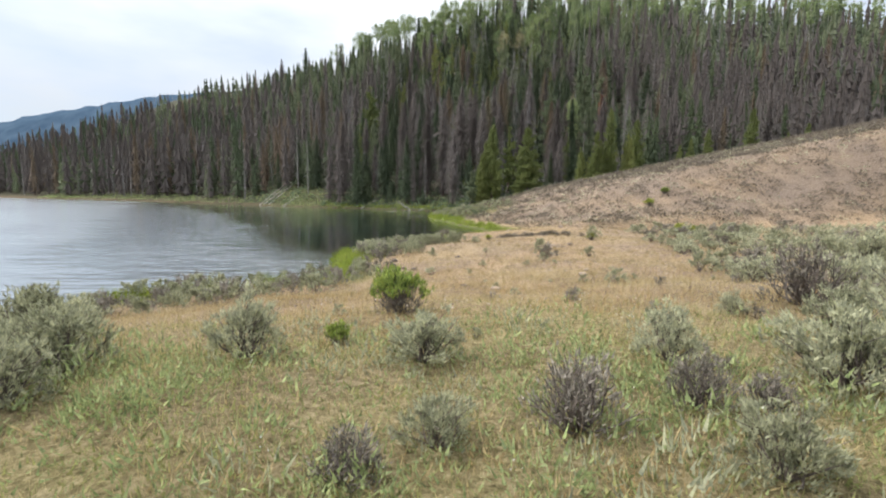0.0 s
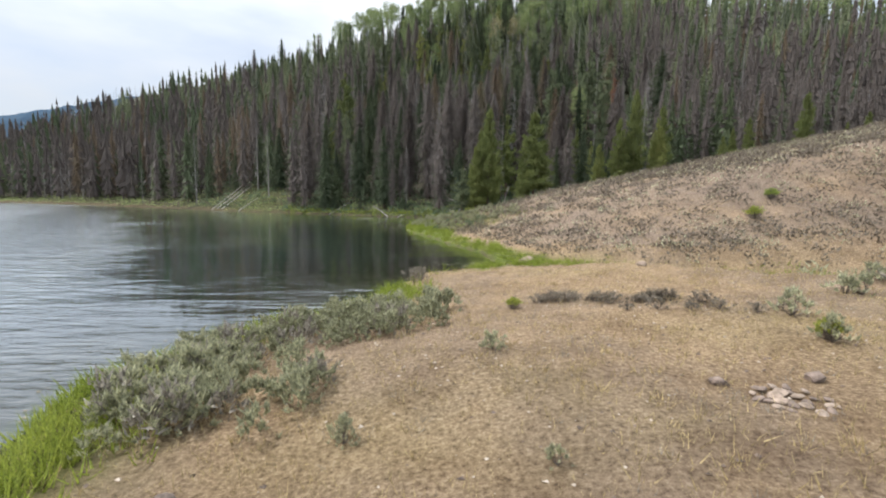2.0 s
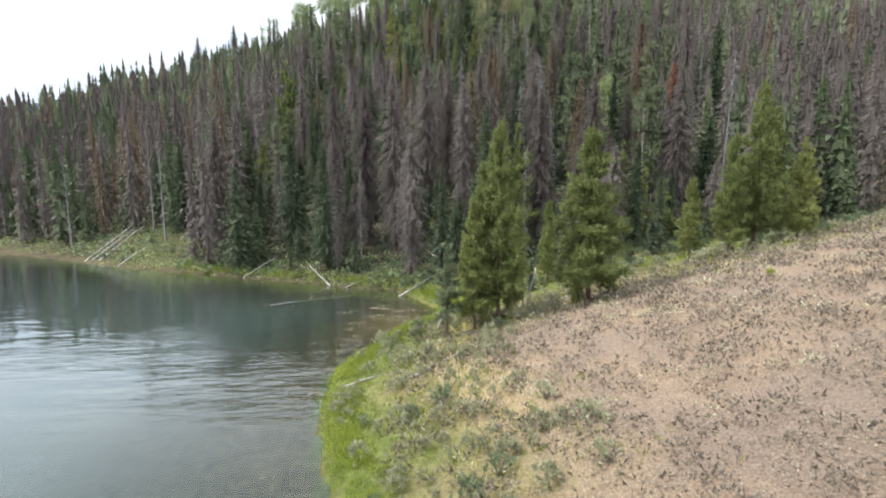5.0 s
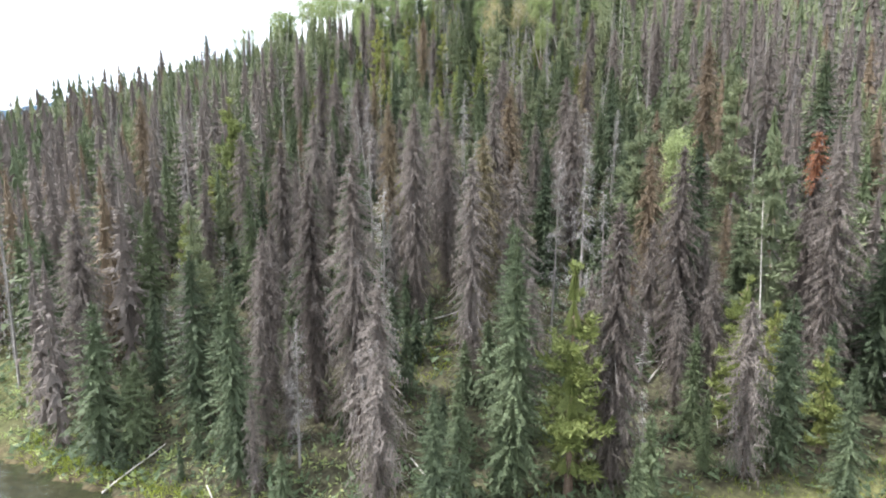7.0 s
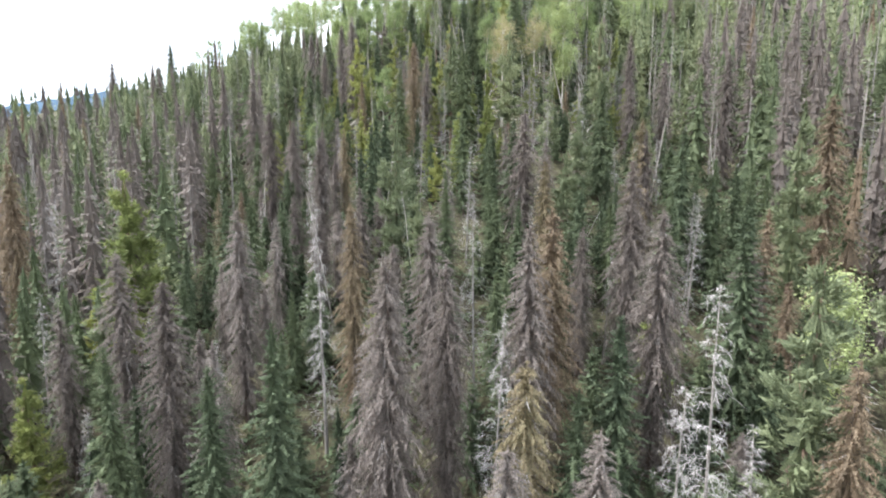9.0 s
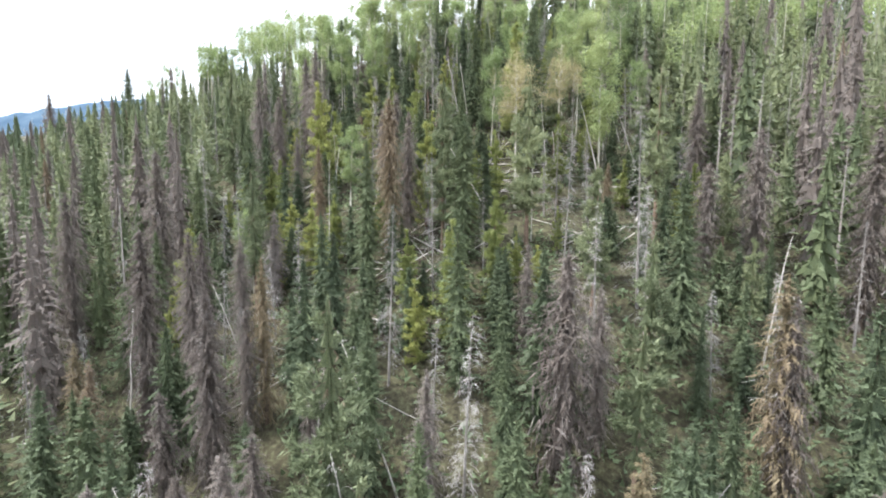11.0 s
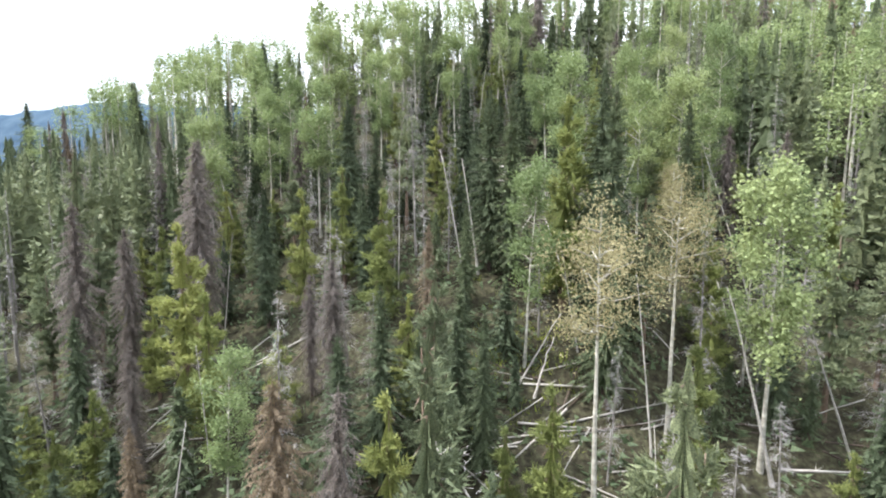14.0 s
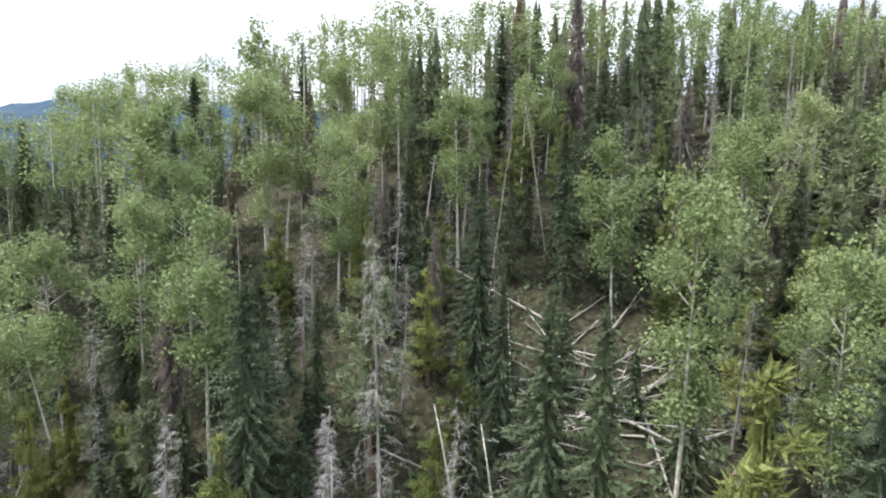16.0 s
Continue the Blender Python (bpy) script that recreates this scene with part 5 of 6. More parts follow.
def bush(kind, x, y, width, tall=None):
    if kind == "sage" and -5 < x < 3 and 24 < y < 32:
        kind = "belt"
    if y < 13 and width > 0.32 and kind in ("sage", "dry"):
        kind = {"sage": "near", "dry": "neardry"}[kind]
    pick = bush_rng.randint(len(BUSH[kind]))
    ob = BUSH[kind][pick]
    family = ob.name.split(".")[0]
    bush_count[family] = bush_count.get(family, 0) + 1
    if bush_count[family] > 285:      # the uncountable rest is joined below
        bush_rest.append((kind if kind in ("dry", "shrub") else "sage", pick, x, y, width, width * (tall or bush_rng.uniform(0.85, 1.1)), bush_rng.uniform(0, 6.28)))
        return
    got = ob if ob.name not in bush_used else copy_thing(ob, Matrix.Identity(4))
    bush_used.add(ob.name)
    h = width * (tall or bush_rng.uniform(0.85, 1.1))
    got.matrix_basis = (Matrix.Translation((x, y, float(land(x, y)))) @ Matrix.Rotation(bush_rng.uniform(0, 6.28), 4, "Z") @ Matrix.Diagonal((width, width, h, 1)))
    bush_at.append((x, y, width))


for x, y, w in ((-1.9, 6.9, 0.78), (-0.1, 6.8, 0.85), (-3.5, 6.5, 1.0), (3.3, 5.9, 1.0), (1.95, 4.75, 0.62), (-3.6, 16.0, 1.0), (-6.8, 16.8, 0.9), (-3.3, 5.8, 0.7),
                (4.4, 13.6, 0.65), (4.3, 21.4, 0.9), (7.2, 14.9, 0.85), (-9.1, 16.0, 0.8), (2.2, 6.6, 0.7), (0.0, 5.2, 0.5), (9.7, 12.6, 1.1), (4.2, 8.8, 0.45),
                (-0.2, 19.1, 0.5), (1.1, 18.2, 0.28), (1.7, 19.5, 0.36), (3.9, 19.2, 0.55), (6.0, 20.6, 0.65)):
    bush("sage", x, y, w)
for x, y, w in ((3.1, 18.3, 0.3), (4.0, 18.0, 0.28), (-0.2, 24.2, 0.45), (8.0, 26.4, 0.7), (2.0, 26.6, 0.5), (2.2, 23.2, 0.35), (8.7, 28.2, 0.9),
                (8.1, 64.9, 1.2), (3.7, 72.4, 1.4), (23.6, 79.5, 1.8), (25.0, 80.3, 1.5), (6.8, 70.5, 0.8), (7.5, 66.8, 0.9), (4.8, 69.5, 0.8)):
    bush("sage", x, y, w)
for x, y, w in ((1.0, 5.4, 0.75), (2.0, 5.7, 0.6), (2.45, 5.6, 0.45), (5.7, 9.3, 1.45), (-0.5, 4.85, 0.5), (4.3, 20.3, 0.8), (-1.7, 19.9, 0.7), (-2.5, 21.7, 1.0), (0.35, 37.0, 0.8), (0.6, 36.4, 0.7), (0.5, 37.9, 0.7), (3.6, 5.2, 1.0)):
    bush("dry", x, y, w)
bush("rabbit", -0.56, 9.0, 0.86, 0.93)
for x, y, w in ((-1.1, 7.4, 0.3), (18.6, 43.4, 0.8), (20.7, 45.1, 0.8), (14.7, 30.6, 0.6), (15.3, 30.0, 0.6), (8.0, 26.5, 0.45), (21.4, 70.5, 0.5), (3.1, 30.5, 0.4)):
    bush("rabbit", x, y, w)
for k in range(40):
    x, y = bush_rng.uniform(-4.5, 9), bush_rng.uniform(4.4, 15)
    bush("sage" if bush_rng.uniform() < 0.6 else "dry", x, y, bush_rng.uniform(0.12, 0.3))
for k in range(16):
    f = k / 15
    bush("low", 4.0 + 3.4 * f + bush_rng.normal(0, 0.15), 31.2 - 1.5 * f + bush_rng.normal(0, 0.25), bush_rng.uniform(0.5, 0.85), 0.45)
    if k % 3 == 0:
        bush("dry", 5.4 + 3.4 * f, 28.9 + 0.2 * math.sin(k) - 0.4 * f, bush_rng.uniform(0.35, 0.6), 0.6)
for x, y, w in ((4.4, 5.5, 1.1), (5.0, 6.6, 1.15), (3.9, 4.6, 0.9), (5.7, 7.7, 1.2), (4.7, 7.6, 0.8), (6.5, 9.4, 1.1), (-4.4, 7.4, 1.0), (-5.0, 8.6, 0.9), (-4.0, 5.2, 0.8)):
    bush("sage", x, y, w)
for k in range(170):
    y = bush_rng.uniform(11, 32)
    x = 7 + 0.27 * (y - 13) + abs(bush_rng.normal(0, 6.5))
    bush("sage" if bush_rng.uniform() < 0.8 else "dry", x, y, bush_rng.uniform(0.45, 1.2), bush_rng.uniform(0.6, 0.85))
# the belt of sage along the bank, and scattered shrubs
for k in range(290):
    x, y = bush_rng.uniform(-4.6, 2.0), bush_rng.uniform(24.3, 31.4)
    if 1.35 < float(from_lake(x, y)) < 4.0 + 0.5 * math.sin(y * 2):
        bush("sage" if bush_rng.uniform() < 0.8 else "dry", x, y, bush_rng.uniform(0.5, 0.95))
for k in range(420):
    x, y = bush_rng.uniform(-12.5, -1.8), bush_rng.uniform(9, 22)
    if 0.2 < float(from_lake(x, y)) < min(4.8, max(1.4, 4.8 - 0.45 * (y - 14))):
        bush("sage" if bush_rng.uniform() < 0.7 else "dry", x, y, bush_rng.uniform(0.4, 0.8))
for k in range(40):
    x, y = bush_rng.uniform(5, 26), bush_rng.uniform(7, 30)
    if (y < 13 or x > 10) and bush_rng.uniform() < 0.25 + 0.6 * (x > 8 + 0.25 * (y - 7)):
        bush("sage" if bush_rng.uniform() < 0.75 else "dry", x, y, bush_rng.uniform(0.35, 1.1))
for k in range(330):
    x, y = bush_rng.uniform(-2, 17), bush_rng.uniform(60, 83)
    if 0.6 < float(from_lake(x, y)) < 8.0 + 0.12 * (y - 60):
        bush("sage" if bush_rng.uniform() < 0.9 else "shrub", x, y, bush_rng.uniform(0.5, 1.15))
for k in range(170):
    x, y = bush_rng.uniform(-30, 42), bush_rng.uniform(79, 108)
    u, d = y - float(foot(x)), float(from_lake(x, y))
    if d > 0.6 and (u > -12) and u < 14:
        bush("sage" if u < -3 and bush_rng.uniform() < 0.6 else "shrub", x, y, bush_rng.uniform(0.6, 1.5), 0.9)


for k in range(70):
    x, y = bush_rng.uniform(9, 40), bush_rng.uniform(77, 88)
    bush("sage", x, y, bush_rng.uniform(0.6, 1.3), 0.75)
for k in range(80):
    x, y = bush_rng.uniform(8, 44), bush_rng.uniform(82, 93)
    bush("shrub" if bush_rng.uniform() < 0.7 else "sage", x, y, bush_rng.uniform(0.6, 1.5), 0.8)
for k in range(190):
    x = bush_rng.uniform(-44, 5)
    y = bush_rng.uniform(91, 122)
    if 0.25 < float(from_lake(x, y)) < 3.2:
        bush("shrub", x, y, bush_rng.uniform(0.6, 1.4), 0.8)


def rest_of_bushes():
    """Bushes past counting, joined into one body for each kind."""
    for kind, name, label in (("sage", "sage_scrub", "dense grey-green sage scrub on the dry ground"), ("dry", "dead_scrub", "half-dead greyish sage scrub"),
                              ("shrub", "shrub_thicket", "leafy green shrubs under the trees")):
        rows = [r for r in bush_rest if r[0] == kind]
        if not rows:
            continue
        shapes = []
        for ob in BUSH[kind]:
            leaf = next(c for c in ob.children if c.name.startswith("foliage")).data
            co = np.empty(len(leaf.vertices) * 3, np.float32)
            leaf.vertices.foreach_get("co", co)
            co = co.reshape(-1, 3, 3)[::2]
            mid = co.mean(1, keepdims=True)
            shapes.append((mid + (co - mid) * 1.35, leaf.materials[0]))
        z = land(np.array([r[2] for r in rows]), np.array([r[3] for r in rows]))
        tris = []
        for (k, pick, x, y, w, h, a), zz in zip(rows, z):
            rot = np.array([[math.cos(a) * w, -math.sin(a) * w, 0], [math.sin(a) * w, math.cos(a) * w, 0], [0, 0, h]])
            tris.append(shapes[pick % len(shapes)][0] @ rot.T + (x, y, zz))
        tagged(new(name, tri_mesh(name, [(np.concatenate(tris), shapes[0][1])])), label, "shrubs", kind="stuff")


rest_of_bushes()


def scatter(name, label, category, site, count, box, leaves, size, mat, seed, lift=0.0, wide=0.3, spread=0.1, upright=1.0):
    """Uncountable small plants as one body: tufts of blades where site(x, y) lets them stand."""
    rng = np.random.RandomState(seed)
    x, y = rng.uniform(box[0], box[1], count), rng.uniform(box[2], box[3], count)
    keep = rng.uniform(0, 1, count) < site(x, y)
    x, y = x[keep], y[keep]
    z = land(x, y)
    n = len(x)
    s = rng.uniform(0.6, 1.3, n)
    X, Y, Z, S = (np.repeat(v, leaves) for v in (x, y, z, s))
    m = len(X)
    a, r = rng.uniform(0, 6.28, m), np.sqrt(rng.uniform(0, 1, m)) * spread * S
    p = np.column_stack([X + r * np.cos(a), Y + r * np.sin(a), Z + lift * S * rng.uniform(0, 1, m) * (1 - (r / (spread * S + 1e-6)) ** 2) - 0.01])
    way = np.column_stack([np.cos(a), np.sin(a), np.zeros(m)]) * rng.uniform(0, 0.9, m)[:, None] + rng.normal(0, 0.25, (m, 3)) + (0, 0, upright)
    way /= np.linalg.norm(way, axis=1)[:, None]
    L = size * S * rng.uniform(0.5, 1.3, m)
    me = tri_mesh(name, [(blades(p, way, L, L * wide, rng, 1.5), mat)])
    tagged(new(name, me), label, category, kind="stuff")


on_land = lambda x, y, lo=0.15: (from_lake(x, y) > lo) * 1.0
scatter("dry_grass", "short dry straw-coloured grass over the meadow", "grass",
        lambda x, y: on_land(x, y) * (0.7 + 0.3 * step(30, 8, y)) * (0.6 + 0.4 * wave(x, y, 5, 51)), 42000, (-9, 24, 2, 46), 5, 0.15, M_GRASS, 61, 0.0, 0.085, 0.13)
scatter("meadow_herbs", "green meadow herbs and low forbs", "plants",
        lambda x, y: on_land(x, y) * step(11, 5, y) * (0.70 + 0.35 * wave(x, y, 3, 52)), 34000, (-8, 10, 2.4, 15), 6, 0.060, M_HERB, 62, 0.06, 0.22, 0.13, 0.8)
scatter("green_forbs", "fresh green leafy forbs in the meadow", "plants",
        lambda x, y: on_land(x, y) * step(9, 5, y) * (0.55 + 0.6 * wave(x, y, 4, 53)), 9000, (-8, 11, 2.4, 13), 8, 0.050, M_FORB, 63, 0.10, 0.30, 0.12, 0.6)
scatter("forb_mounds", "leafy green mounds of forbs in the meadow", "plants",
        lambda x, y: on_land(x, y) * step(9.2, 5.5, y) * np.clip(0.30 + 1.3 * wave(x, y, 3.6, 83), 0, 1), 1500, (-5.5, 6, 3.0, 11.5), 64, 0.080, M_FORB, 84, 0.30, 0.24, 0.27, 0.8)
scatter("silvery_mounds", "small silvery grey-green sage sprouts in the meadow", "plants",
        lambda x, y: on_land(x, y) * step(10.5, 6, y) * np.clip(0.3 + 0.9 * wave(x, y, 2.9, 85), 0, 1), 800, (-6, 8, 3.0, 15), 50, 0.090, M_SAGE, 86, 0.28, 0.20, 0.22, 1.2)
scatter("tan_grass", "patches of orange-tan cured grass", "grass",
        lambda x, y: on_land(x, y) * np.clip(0.25 + 1.1 * wave(x, y, 4.2, 87), 0, 1) * step(22, 12, y), 22000, (-8, 11, 2.4, 22), 6, 0.11, M_TAN, 88, 0.0, 0.05, 0.11, 1.1)
scatter("shore_grass", "lush bright green grass along the water's edge", "grass",
        lambda x, y: np.clip(step(0.0, 0.15, from_lake(x, y)) * step(2.2 - 1.2 * step(40, 42, y) * step(60, 56, y) - 0.9 * step(24, 22.5, y), 0.8 - 0.3 * step(24, 22.5, y) - 0.4 * step(40, 42, y) * step(60, 56, y), from_lake(x, y)) * np.clip(0.62 + 0.9 * wave(x, y, 3.5, 54), 0.1, 1) * (1 - 0.95 * step(34.6, 36, y) * step(42.0, 40.8, y) * (x < 3.5))
                             + step(0.0, 0.2, from_lake(x, y)) * 0.9 * np.exp(-((y - (43.2 - 0.62 * np.clip(x - 6, 0, 9))) / 0.9) ** 2) * step(5, 7, x) * (step(10.5, 8.5, x) + 0.22 * step(26, 16, x)), 0, 1),
        170000, (-12, 18, 14, 90), 7, 0.35, M_GREEN, 64, 0.0, 0.08, 0.12)
scatter("lakeside_grass", "green grass and sedge under the lone pines", "grass",
        lambda x, y: on_land(x, y) * np.clip(step(11, 6, from_lake(x, y)) * step(58, 66, y) + step(-20, -12, y - foot(x)) * step(6, -2, y - foot(x)), 0, 1) * (0.55 + 0.4 * wave(x, y, 6, 55)),
        40000, (-6, 46, 58, 98), 5, 0.25, M_GREEN, 65, 0.05, 0.15, 0.2)
scatter("undergrowth", "green undergrowth of low shrubs on the forest floor", "plants",
        lambda x, y: (from_lake(x, y) > 0.3) * step(-2, 3, y - foot(x)) * (0.45 + 0.45 * wave(x, y, 12, 56)), 21000, (-48, 62, 92, 214), 11, 0.50, M_SHRUB, 66, 0.80, 0.55, 0.90, 0.2)
scatter("far_undergrowth", "grass and herbs on the steep lake bank", "plants",
        lambda x, y: (from_lake(x, y) > 0.2) * step(9, 2, from_lake(x, y)) * 0.9, 17000, (-130, 4, 92, 165), 7, 0.40, M_FORB, 67, 0.35, 0.5, 0.6, 0.3)
scatter("bank_grass", "lush green grass and sedge on the wooded bank", "grass",
        lambda x, y: step(-0.1, 0.1, from_lake(x, y)) * step(2.6, 0.6, from_lake(x, y)) * (0.8 + 0.3 * wave(x, y, 5, 77)), 15000, (-26, 6, 88, 112), 6, 0.42, M_GREEN, 78, 0.05, 0.12, 0.22)
scatter("knoll_scrub", "low dry grey-brown scrub dotting the bare knoll", "shrubs",
        lambda x, y: step(0.9, 2.4, from_lake(x, y)) * step(-9, -13, y - foot(x)) * step(0.6, 2, above_gully(x, y)) * (0.75 + 0.35 * wave(x, y, 7, 57)), 11200, (2, 74, 36, 86), 28, 0.16, M_SCRUB, 68, 0.50, 0.5, 0.52, 0.45)
scatter("knoll_sage", "small grey-green sage mounds over the knoll", "shrubs",
        lambda x, y: step(0.9, 3.0, from_lake(x, y)) * step(-8, -12, y - foot(x)) * step(0.4, 2, above_gully(x, y)) * (0.5 + 0.5 * wave(x, y, 11, 79)), 1500, (2, 50, 38, 86), 28, 0.15, M_SAGE, 80, 0.48, 0.42, 0.46, 0.5)
scatter("knoll_tufts", "thin dry grass tufts over the bare knoll", "grass",
        lambda x, y: step(2, 5, from_lake(x, y)) * step(-9, -13, y - foot(x)) * step(0.8, 3, above_gully(x, y)) * 0.8, 12000, (2, 78, 38, 90), 4, 0.14, M_GRASS, 69, 0.0, 0.2, 0.16)
scatter("far_scrub", "low sage scrub over the far meadow", "shrubs",
        lambda x, y: on_land(x, y, 2.0) * 0.8 * step(1, -2, above_gully(x, y)), 2600, (13, 75, 12, 48), 24, 0.22, M_SAGE, 70, 0.36, 0.34, 0.42, 0.6)


scatter("golden_grass", "tall golden seeding grass over the meadow", "grass",
        lambda x, y: on_land(x, y) * (0.45 + 0.55 * wave(x, y, 4.5, 71)) * step(3.0, 7.0, y) * step(26, 14, y), 38000, (-8, 11, 3, 24), 6, 0.14, M_STRAW, 72, 0.0, 0.026, 0.16, 1.2)
scatter("brown_tufts", "small brown weathered tufts on the dry ground", "grass",
        lambda x, y: on_land(x, y, 0.6) * step(9, 13, y) * step(43, 39, y) * np.clip(0.45 + 0.8 * wave(x, y, 3.4, 91), 0, 1), 4200, (-5, 20, 9, 43), 12, 0.10, M_SAGEDRY, 92, 0.05, 0.07, 0.10, 0.8)
scatter("pale_tufts", "tufts of pale cured grass on the dry ground", "grass",
        lambda x, y: on_land(x, y, 0.6) * step(8, 12, y) * step(43, 39, y) * np.clip(0.4 + 0.9 * wave(x, y, 5.2, 93), 0, 1), 5200, (-5, 20, 8, 43), 14, 0.16, M_GRASS, 94, 0.0, 0.05, 0.09, 1.2)
scatter("white_flowers", "small white flower heads in the meadow", "flowers",
        lambda x, y: on_land(x, y) * np.clip(0.5 * wave(x, y, 3.3, 73) + np.exp(-((x - 2.2) / 0.9) ** 2 - ((y - 9.3) / 0.8) ** 2), 0, 1) * step(13, 9, y), 1800, (-5, 5, 3.5, 13), 5, 0.014, M_FLOWER, 74, 0.18, 0.9, 0.05, 0.3)


scatter("clearing_grass", "bright green grass in the small forest clearings", "grass",
        lambda x, y: np.clip(1.2 * np.exp(-((x - 6.3) / 2.6) ** 2 - ((y - 111.0) / 4.0) ** 2) + np.exp(-((x - 20.5) / 3.5) ** 2 - ((y - 174.5) / 3.5) ** 2), 0, 1), 16000, (0, 28, 100, 182), 6, 0.40, M_GREEN, 76, 0.1, 0.14, 0.3)


def litter(name, label, count, box, site, size, mat, seed):
    """Small stones and bleached bits lying on the ground."""
    rng = np.random.RandomState(seed)
    x, y = rng.uniform(box[0], box[1], count), rng.uniform(box[2], box[3], count)
    keep = rng.uniform(0, 1, count) < site(x, y)
    x, y = x[keep], y[keep]
    n = len(x)
    c = np.column_stack([x, y, land(x, y) + 0.004])
    s = (size * rng.uniform(0.4, 1.4, n))[:, None]
    a = rng.uniform(0, 6.28, n)
    ring = [c + s * np.column_stack([np.cos(a + t) * rng.uniform(0.6, 1.4, n), np.sin(a + t) * rng.uniform(0.5, 1, n), np.zeros(n)]) for t in (0, 2.1, 4.2)]
    top = c + s * np.column_stack([rng.normal(0, 0.2, n), rng.normal(0, 0.2, n), rng.uniform(0.35, 0.8, n)])
    tris = np.concatenate([np.stack([ring[i], ring[(i + 1) % 3], top], 1) for i in range(3)])
    tagged(new(name, tri_mesh(name, [(tris, mat)])), label, "litter", kind="stuff")


litter("pale_stones", "small pale stones scattered over the dry ground", 10000, (-6, 24, 9, 60), lambda x, y: on_land(x, y, 0.4) * (0.5 + 0.5 * wave(x, y, 4, 58)), 0.030, M_PALE, 81)
litter("dark_clods", "dark clods and droppings on the dry ground", 7000, (-6, 24, 9, 60), lambda x, y: on_land(x, y, 0.4) * (0.5 + 0.5 * wave(x, y, 3, 59)), 0.040, M_DARKROCK, 82)


def small_spruces():
    rng = np.random.RandomState(23)
    n = 0
    while n < 205:
        y = rng.uniform(93, 205)
        x = 5 + 0.075 * (y - 50) + rng.uniform(-26, 28)
        if y - float(foot(x)) > 0 and float(from_lake(x, y)) > 1.0:
            stand("sapling", x, y, tall=rng.uniform(2.0, 6.5), wide=rng.uniform(0.9, 1.3))
            n += 1


small_spruces()


def stone_mesh(seed, mat, squash=0.6):
    rng = np.random.RandomState(seed)
    bm = bmesh.new()
    bmesh.ops.create_icosphere(bm, subdivisions=2, radius=0.5)
    cuts = rng.normal(0, 1, (7, 3))
    cuts /= np.linalg.norm(cuts, axis=1)[:, None]
    for v in bm.verts:
        for c in cuts:
            d = v.co.dot(Vector(c)) - 0.34
            if d > 0:
                v.co -= Vector(c) * d * 0.9
        v.co += Vector(rng.normal(0, 0.012, 3))
        v.co.z *= squash
    me = bpy.data.meshes.new("stone")
    bm.to_mesh(me)
    bm.free()
    me.materials.append(mat)
    return me


STONES = [stone_mesh(s, M_ROCK, 0.55 + 0.1 * (s % 3)) for s in range(5)]
DARK_STONES = [stone_mesh(s, M_DARKROCK, 0.6) for s in range(5, 8)]
stone_rng = np.random.RandomState(31)
ring = new("fire_ring")
ring.location = (5.6, 24.3, float(land(5.6, 24.3)))
for k in range(24):
    a = k / 12 * 6.28 + stone_rng.uniform(-0.15, 0.15)
    far = 0.46 if k < 12 else stone_rng.uniform(0.1, 0.4)
    ob = child("stone", (STONES if k % 2 else DARK_STONES)[k % 3], ring)
    ob.location = (far * math.cos(a), far * 0.9 * math.sin(a), 0.03)
    ob.rotation_euler = (stone_rng.uniform(-0.3, 0.3), stone_rng.uniform(-0.3, 0.3), stone_rng.uniform(0, 6))
    s = stone_rng.uniform(0.13, 0.24)
    ob.scale = (s, s * stone_rng.uniform(0.6, 1.0), s * 0.6)
tagged(ring, "ring of pale rocks round an old campfire", "fire ring")
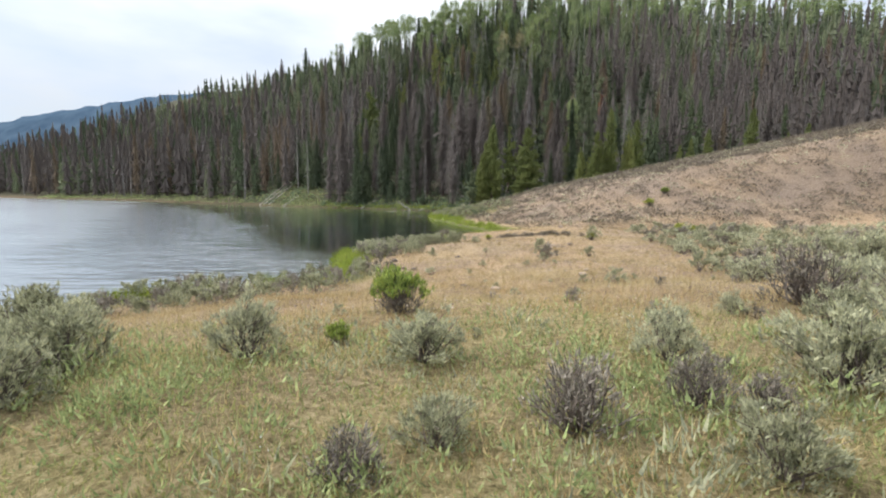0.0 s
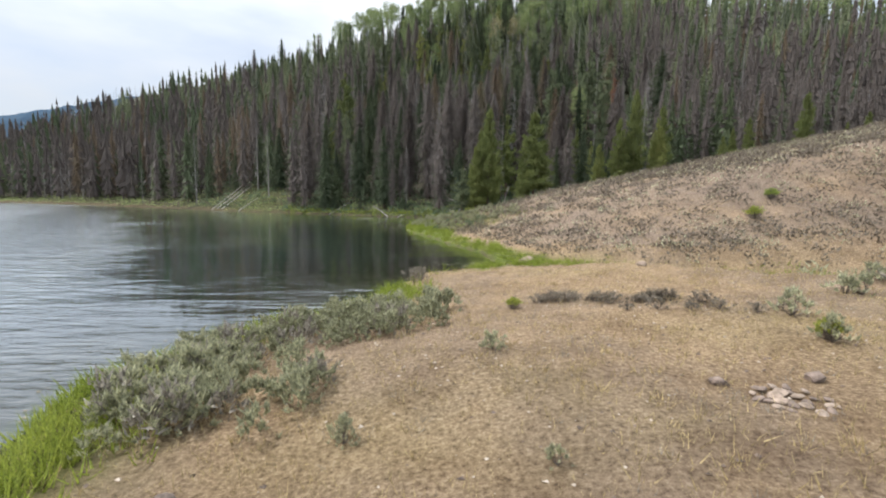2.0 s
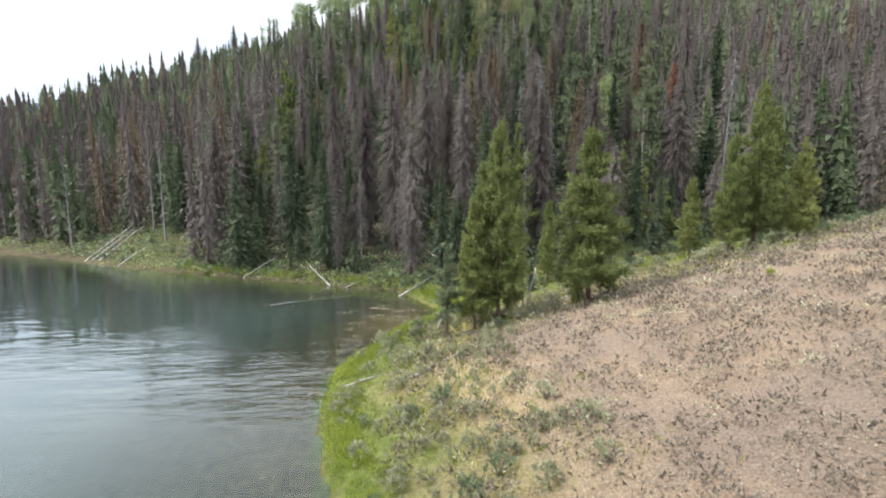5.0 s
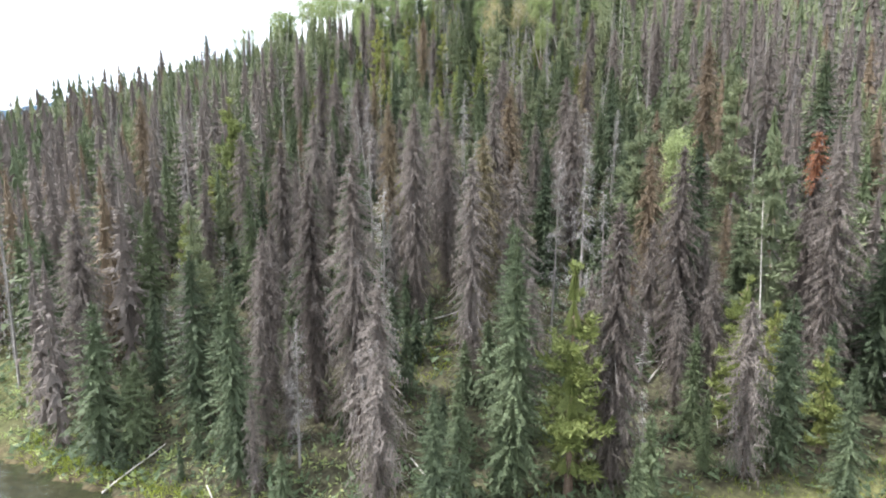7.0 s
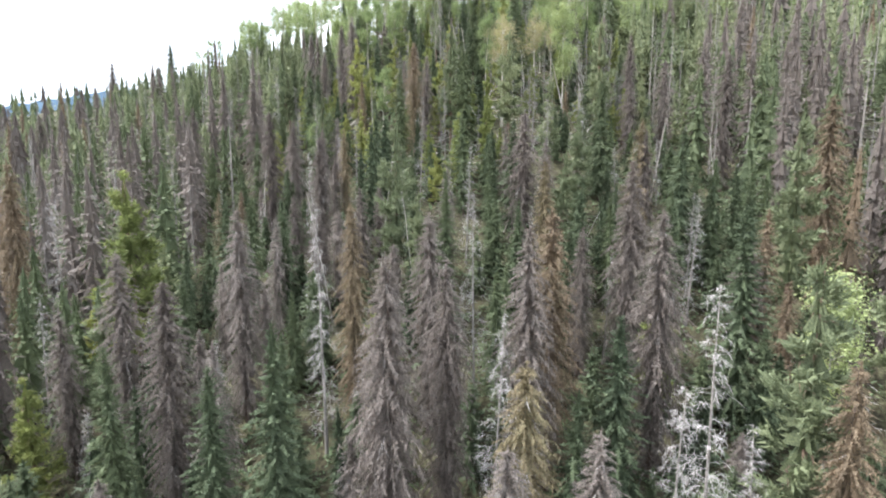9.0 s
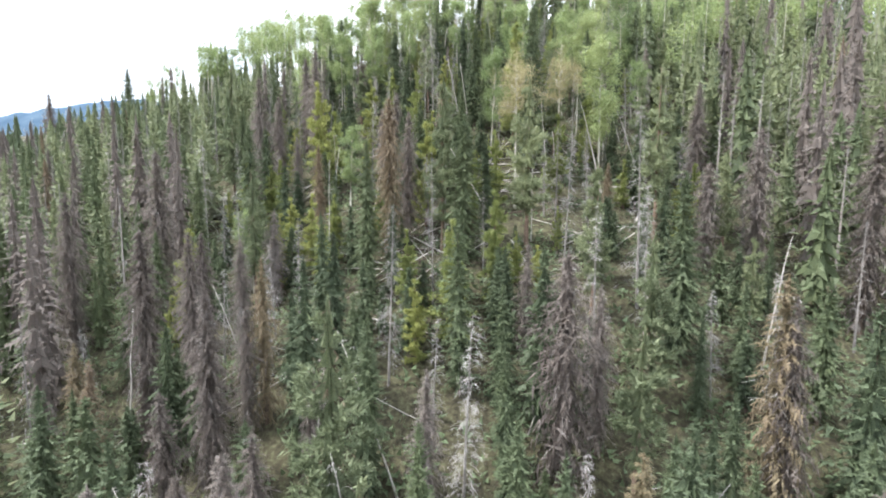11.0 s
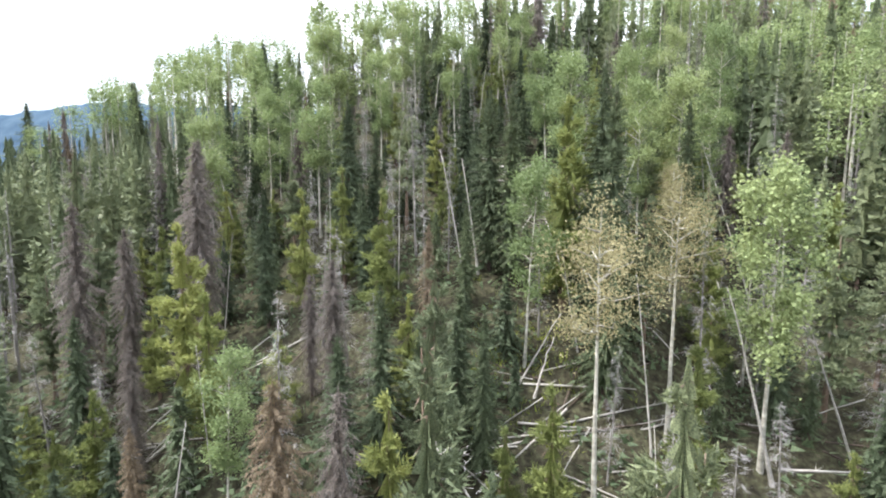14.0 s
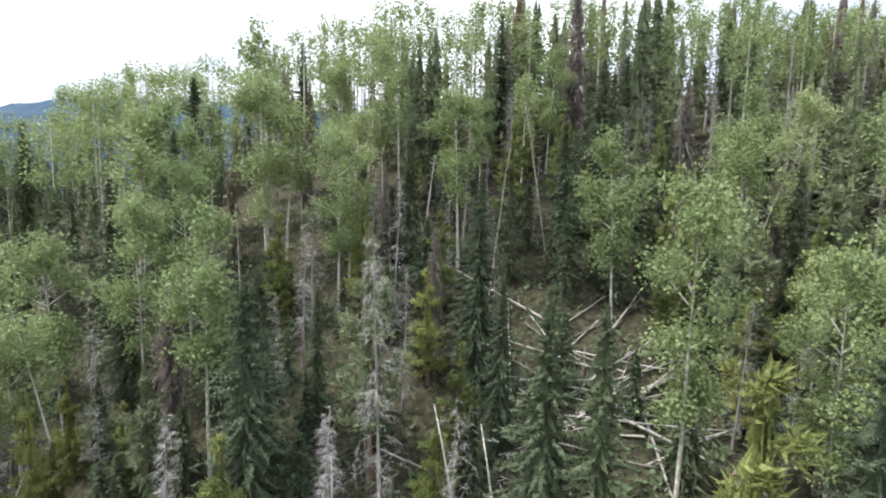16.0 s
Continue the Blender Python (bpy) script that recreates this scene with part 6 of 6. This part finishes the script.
for x, y, s, dark in ((6.3, 43.7, 0.95, 0), (5.0, 24.9, 0.3, 1), (6.5, 25.0, 0.35, 1), (0.7, 14.1, 0.22, 0), (1.4, 13.2, 0.3, 0), (4.2, 15.5, 0.28, 0), (8.8, 35.5, 0.42, 0), (-1.7, 18.8, 0.5, 0),
                      (4.5, 16.2, 0.2, 0), (0.9, 22.6, 0.3, 1), (-0.9, 20.6, 0.3, 1), (-1.3, 21.0, 0.26, 1), (-1.9, 23.2, 0.4, 1), (4.6, 43.2, 0.5, 0), (3.6, 42.6, 0.35, 1), (2.0, 72.8, 0.35, 0)):
    ob = new("rock", stone_mesh(int(x * 10 + y * 7) % 97, M_DARKROCK if dark else M_ROCK, 0.55))
    ob.location, ob.scale = (x, y, float(land(x, y)) + 0.12 * s), (s, s * 0.85, s)
    ob.rotation_euler = (0.1, -0.1, x * 3 + y)
    tagged(ob, "dark lichen-stained rock in the dry grass" if dark else "pale weathered rock in the dry grass", "rock", "rocks")


def floating_weed():
    """Rafts of pale weed and leaves on the still water by the shore."""
    rng = np.random.RandomState(40)
    tris = []
    for cx, cy, sx, sy, n in ((1.0, 84.5, 1.9, 2.8, 1100), (-1.2, 78.0, 0.8, 2.2, 300), (-3.4, 30.5, 1.1, 1.0, 260), (-2.6, 32.6, 0.8, 0.9, 260), (-9.5, 89.0, 1.2, 0.7, 60),
                              (3.6, 43.9, 1.0, 0.5, 260), (-6.2, 25.0, 0.9, 1.2, 40), (-2.2, 71.0, 0.5, 1.6, 120)):
        gx, gy = cx + rng.normal(0, sx, 40), cy + rng.normal(0, sy, 40)
        k = (rng.uniform(0, 1, n) ** 2 * 40).astype(int)
        x, y = gx[k] + rng.normal(0, 0.30, n), gy[k] + rng.normal(0, 0.14, n)
        keep = from_lake(x, y) < -0.1
        x, y = x[keep], y[keep]
        a, r = rng.uniform(0, 6.28, len(x)), rng.uniform(0.015, 0.055, len(x))
        p = np.stack([np.column_stack([x + r * np.cos(a + t) * 1.3, y + r * np.sin(a + t), np.full(len(x), 0.012)]) for t in (0, 2.0, 4.1)], 1)
        tris.append(p)
    tagged(new("floating_weed", tri_mesh("floating_weed", [(np.concatenate(tris), M_WEED)])), "pale water weed floating in rafts on the lake", "water plants", kind="stuff")


floating_weed()
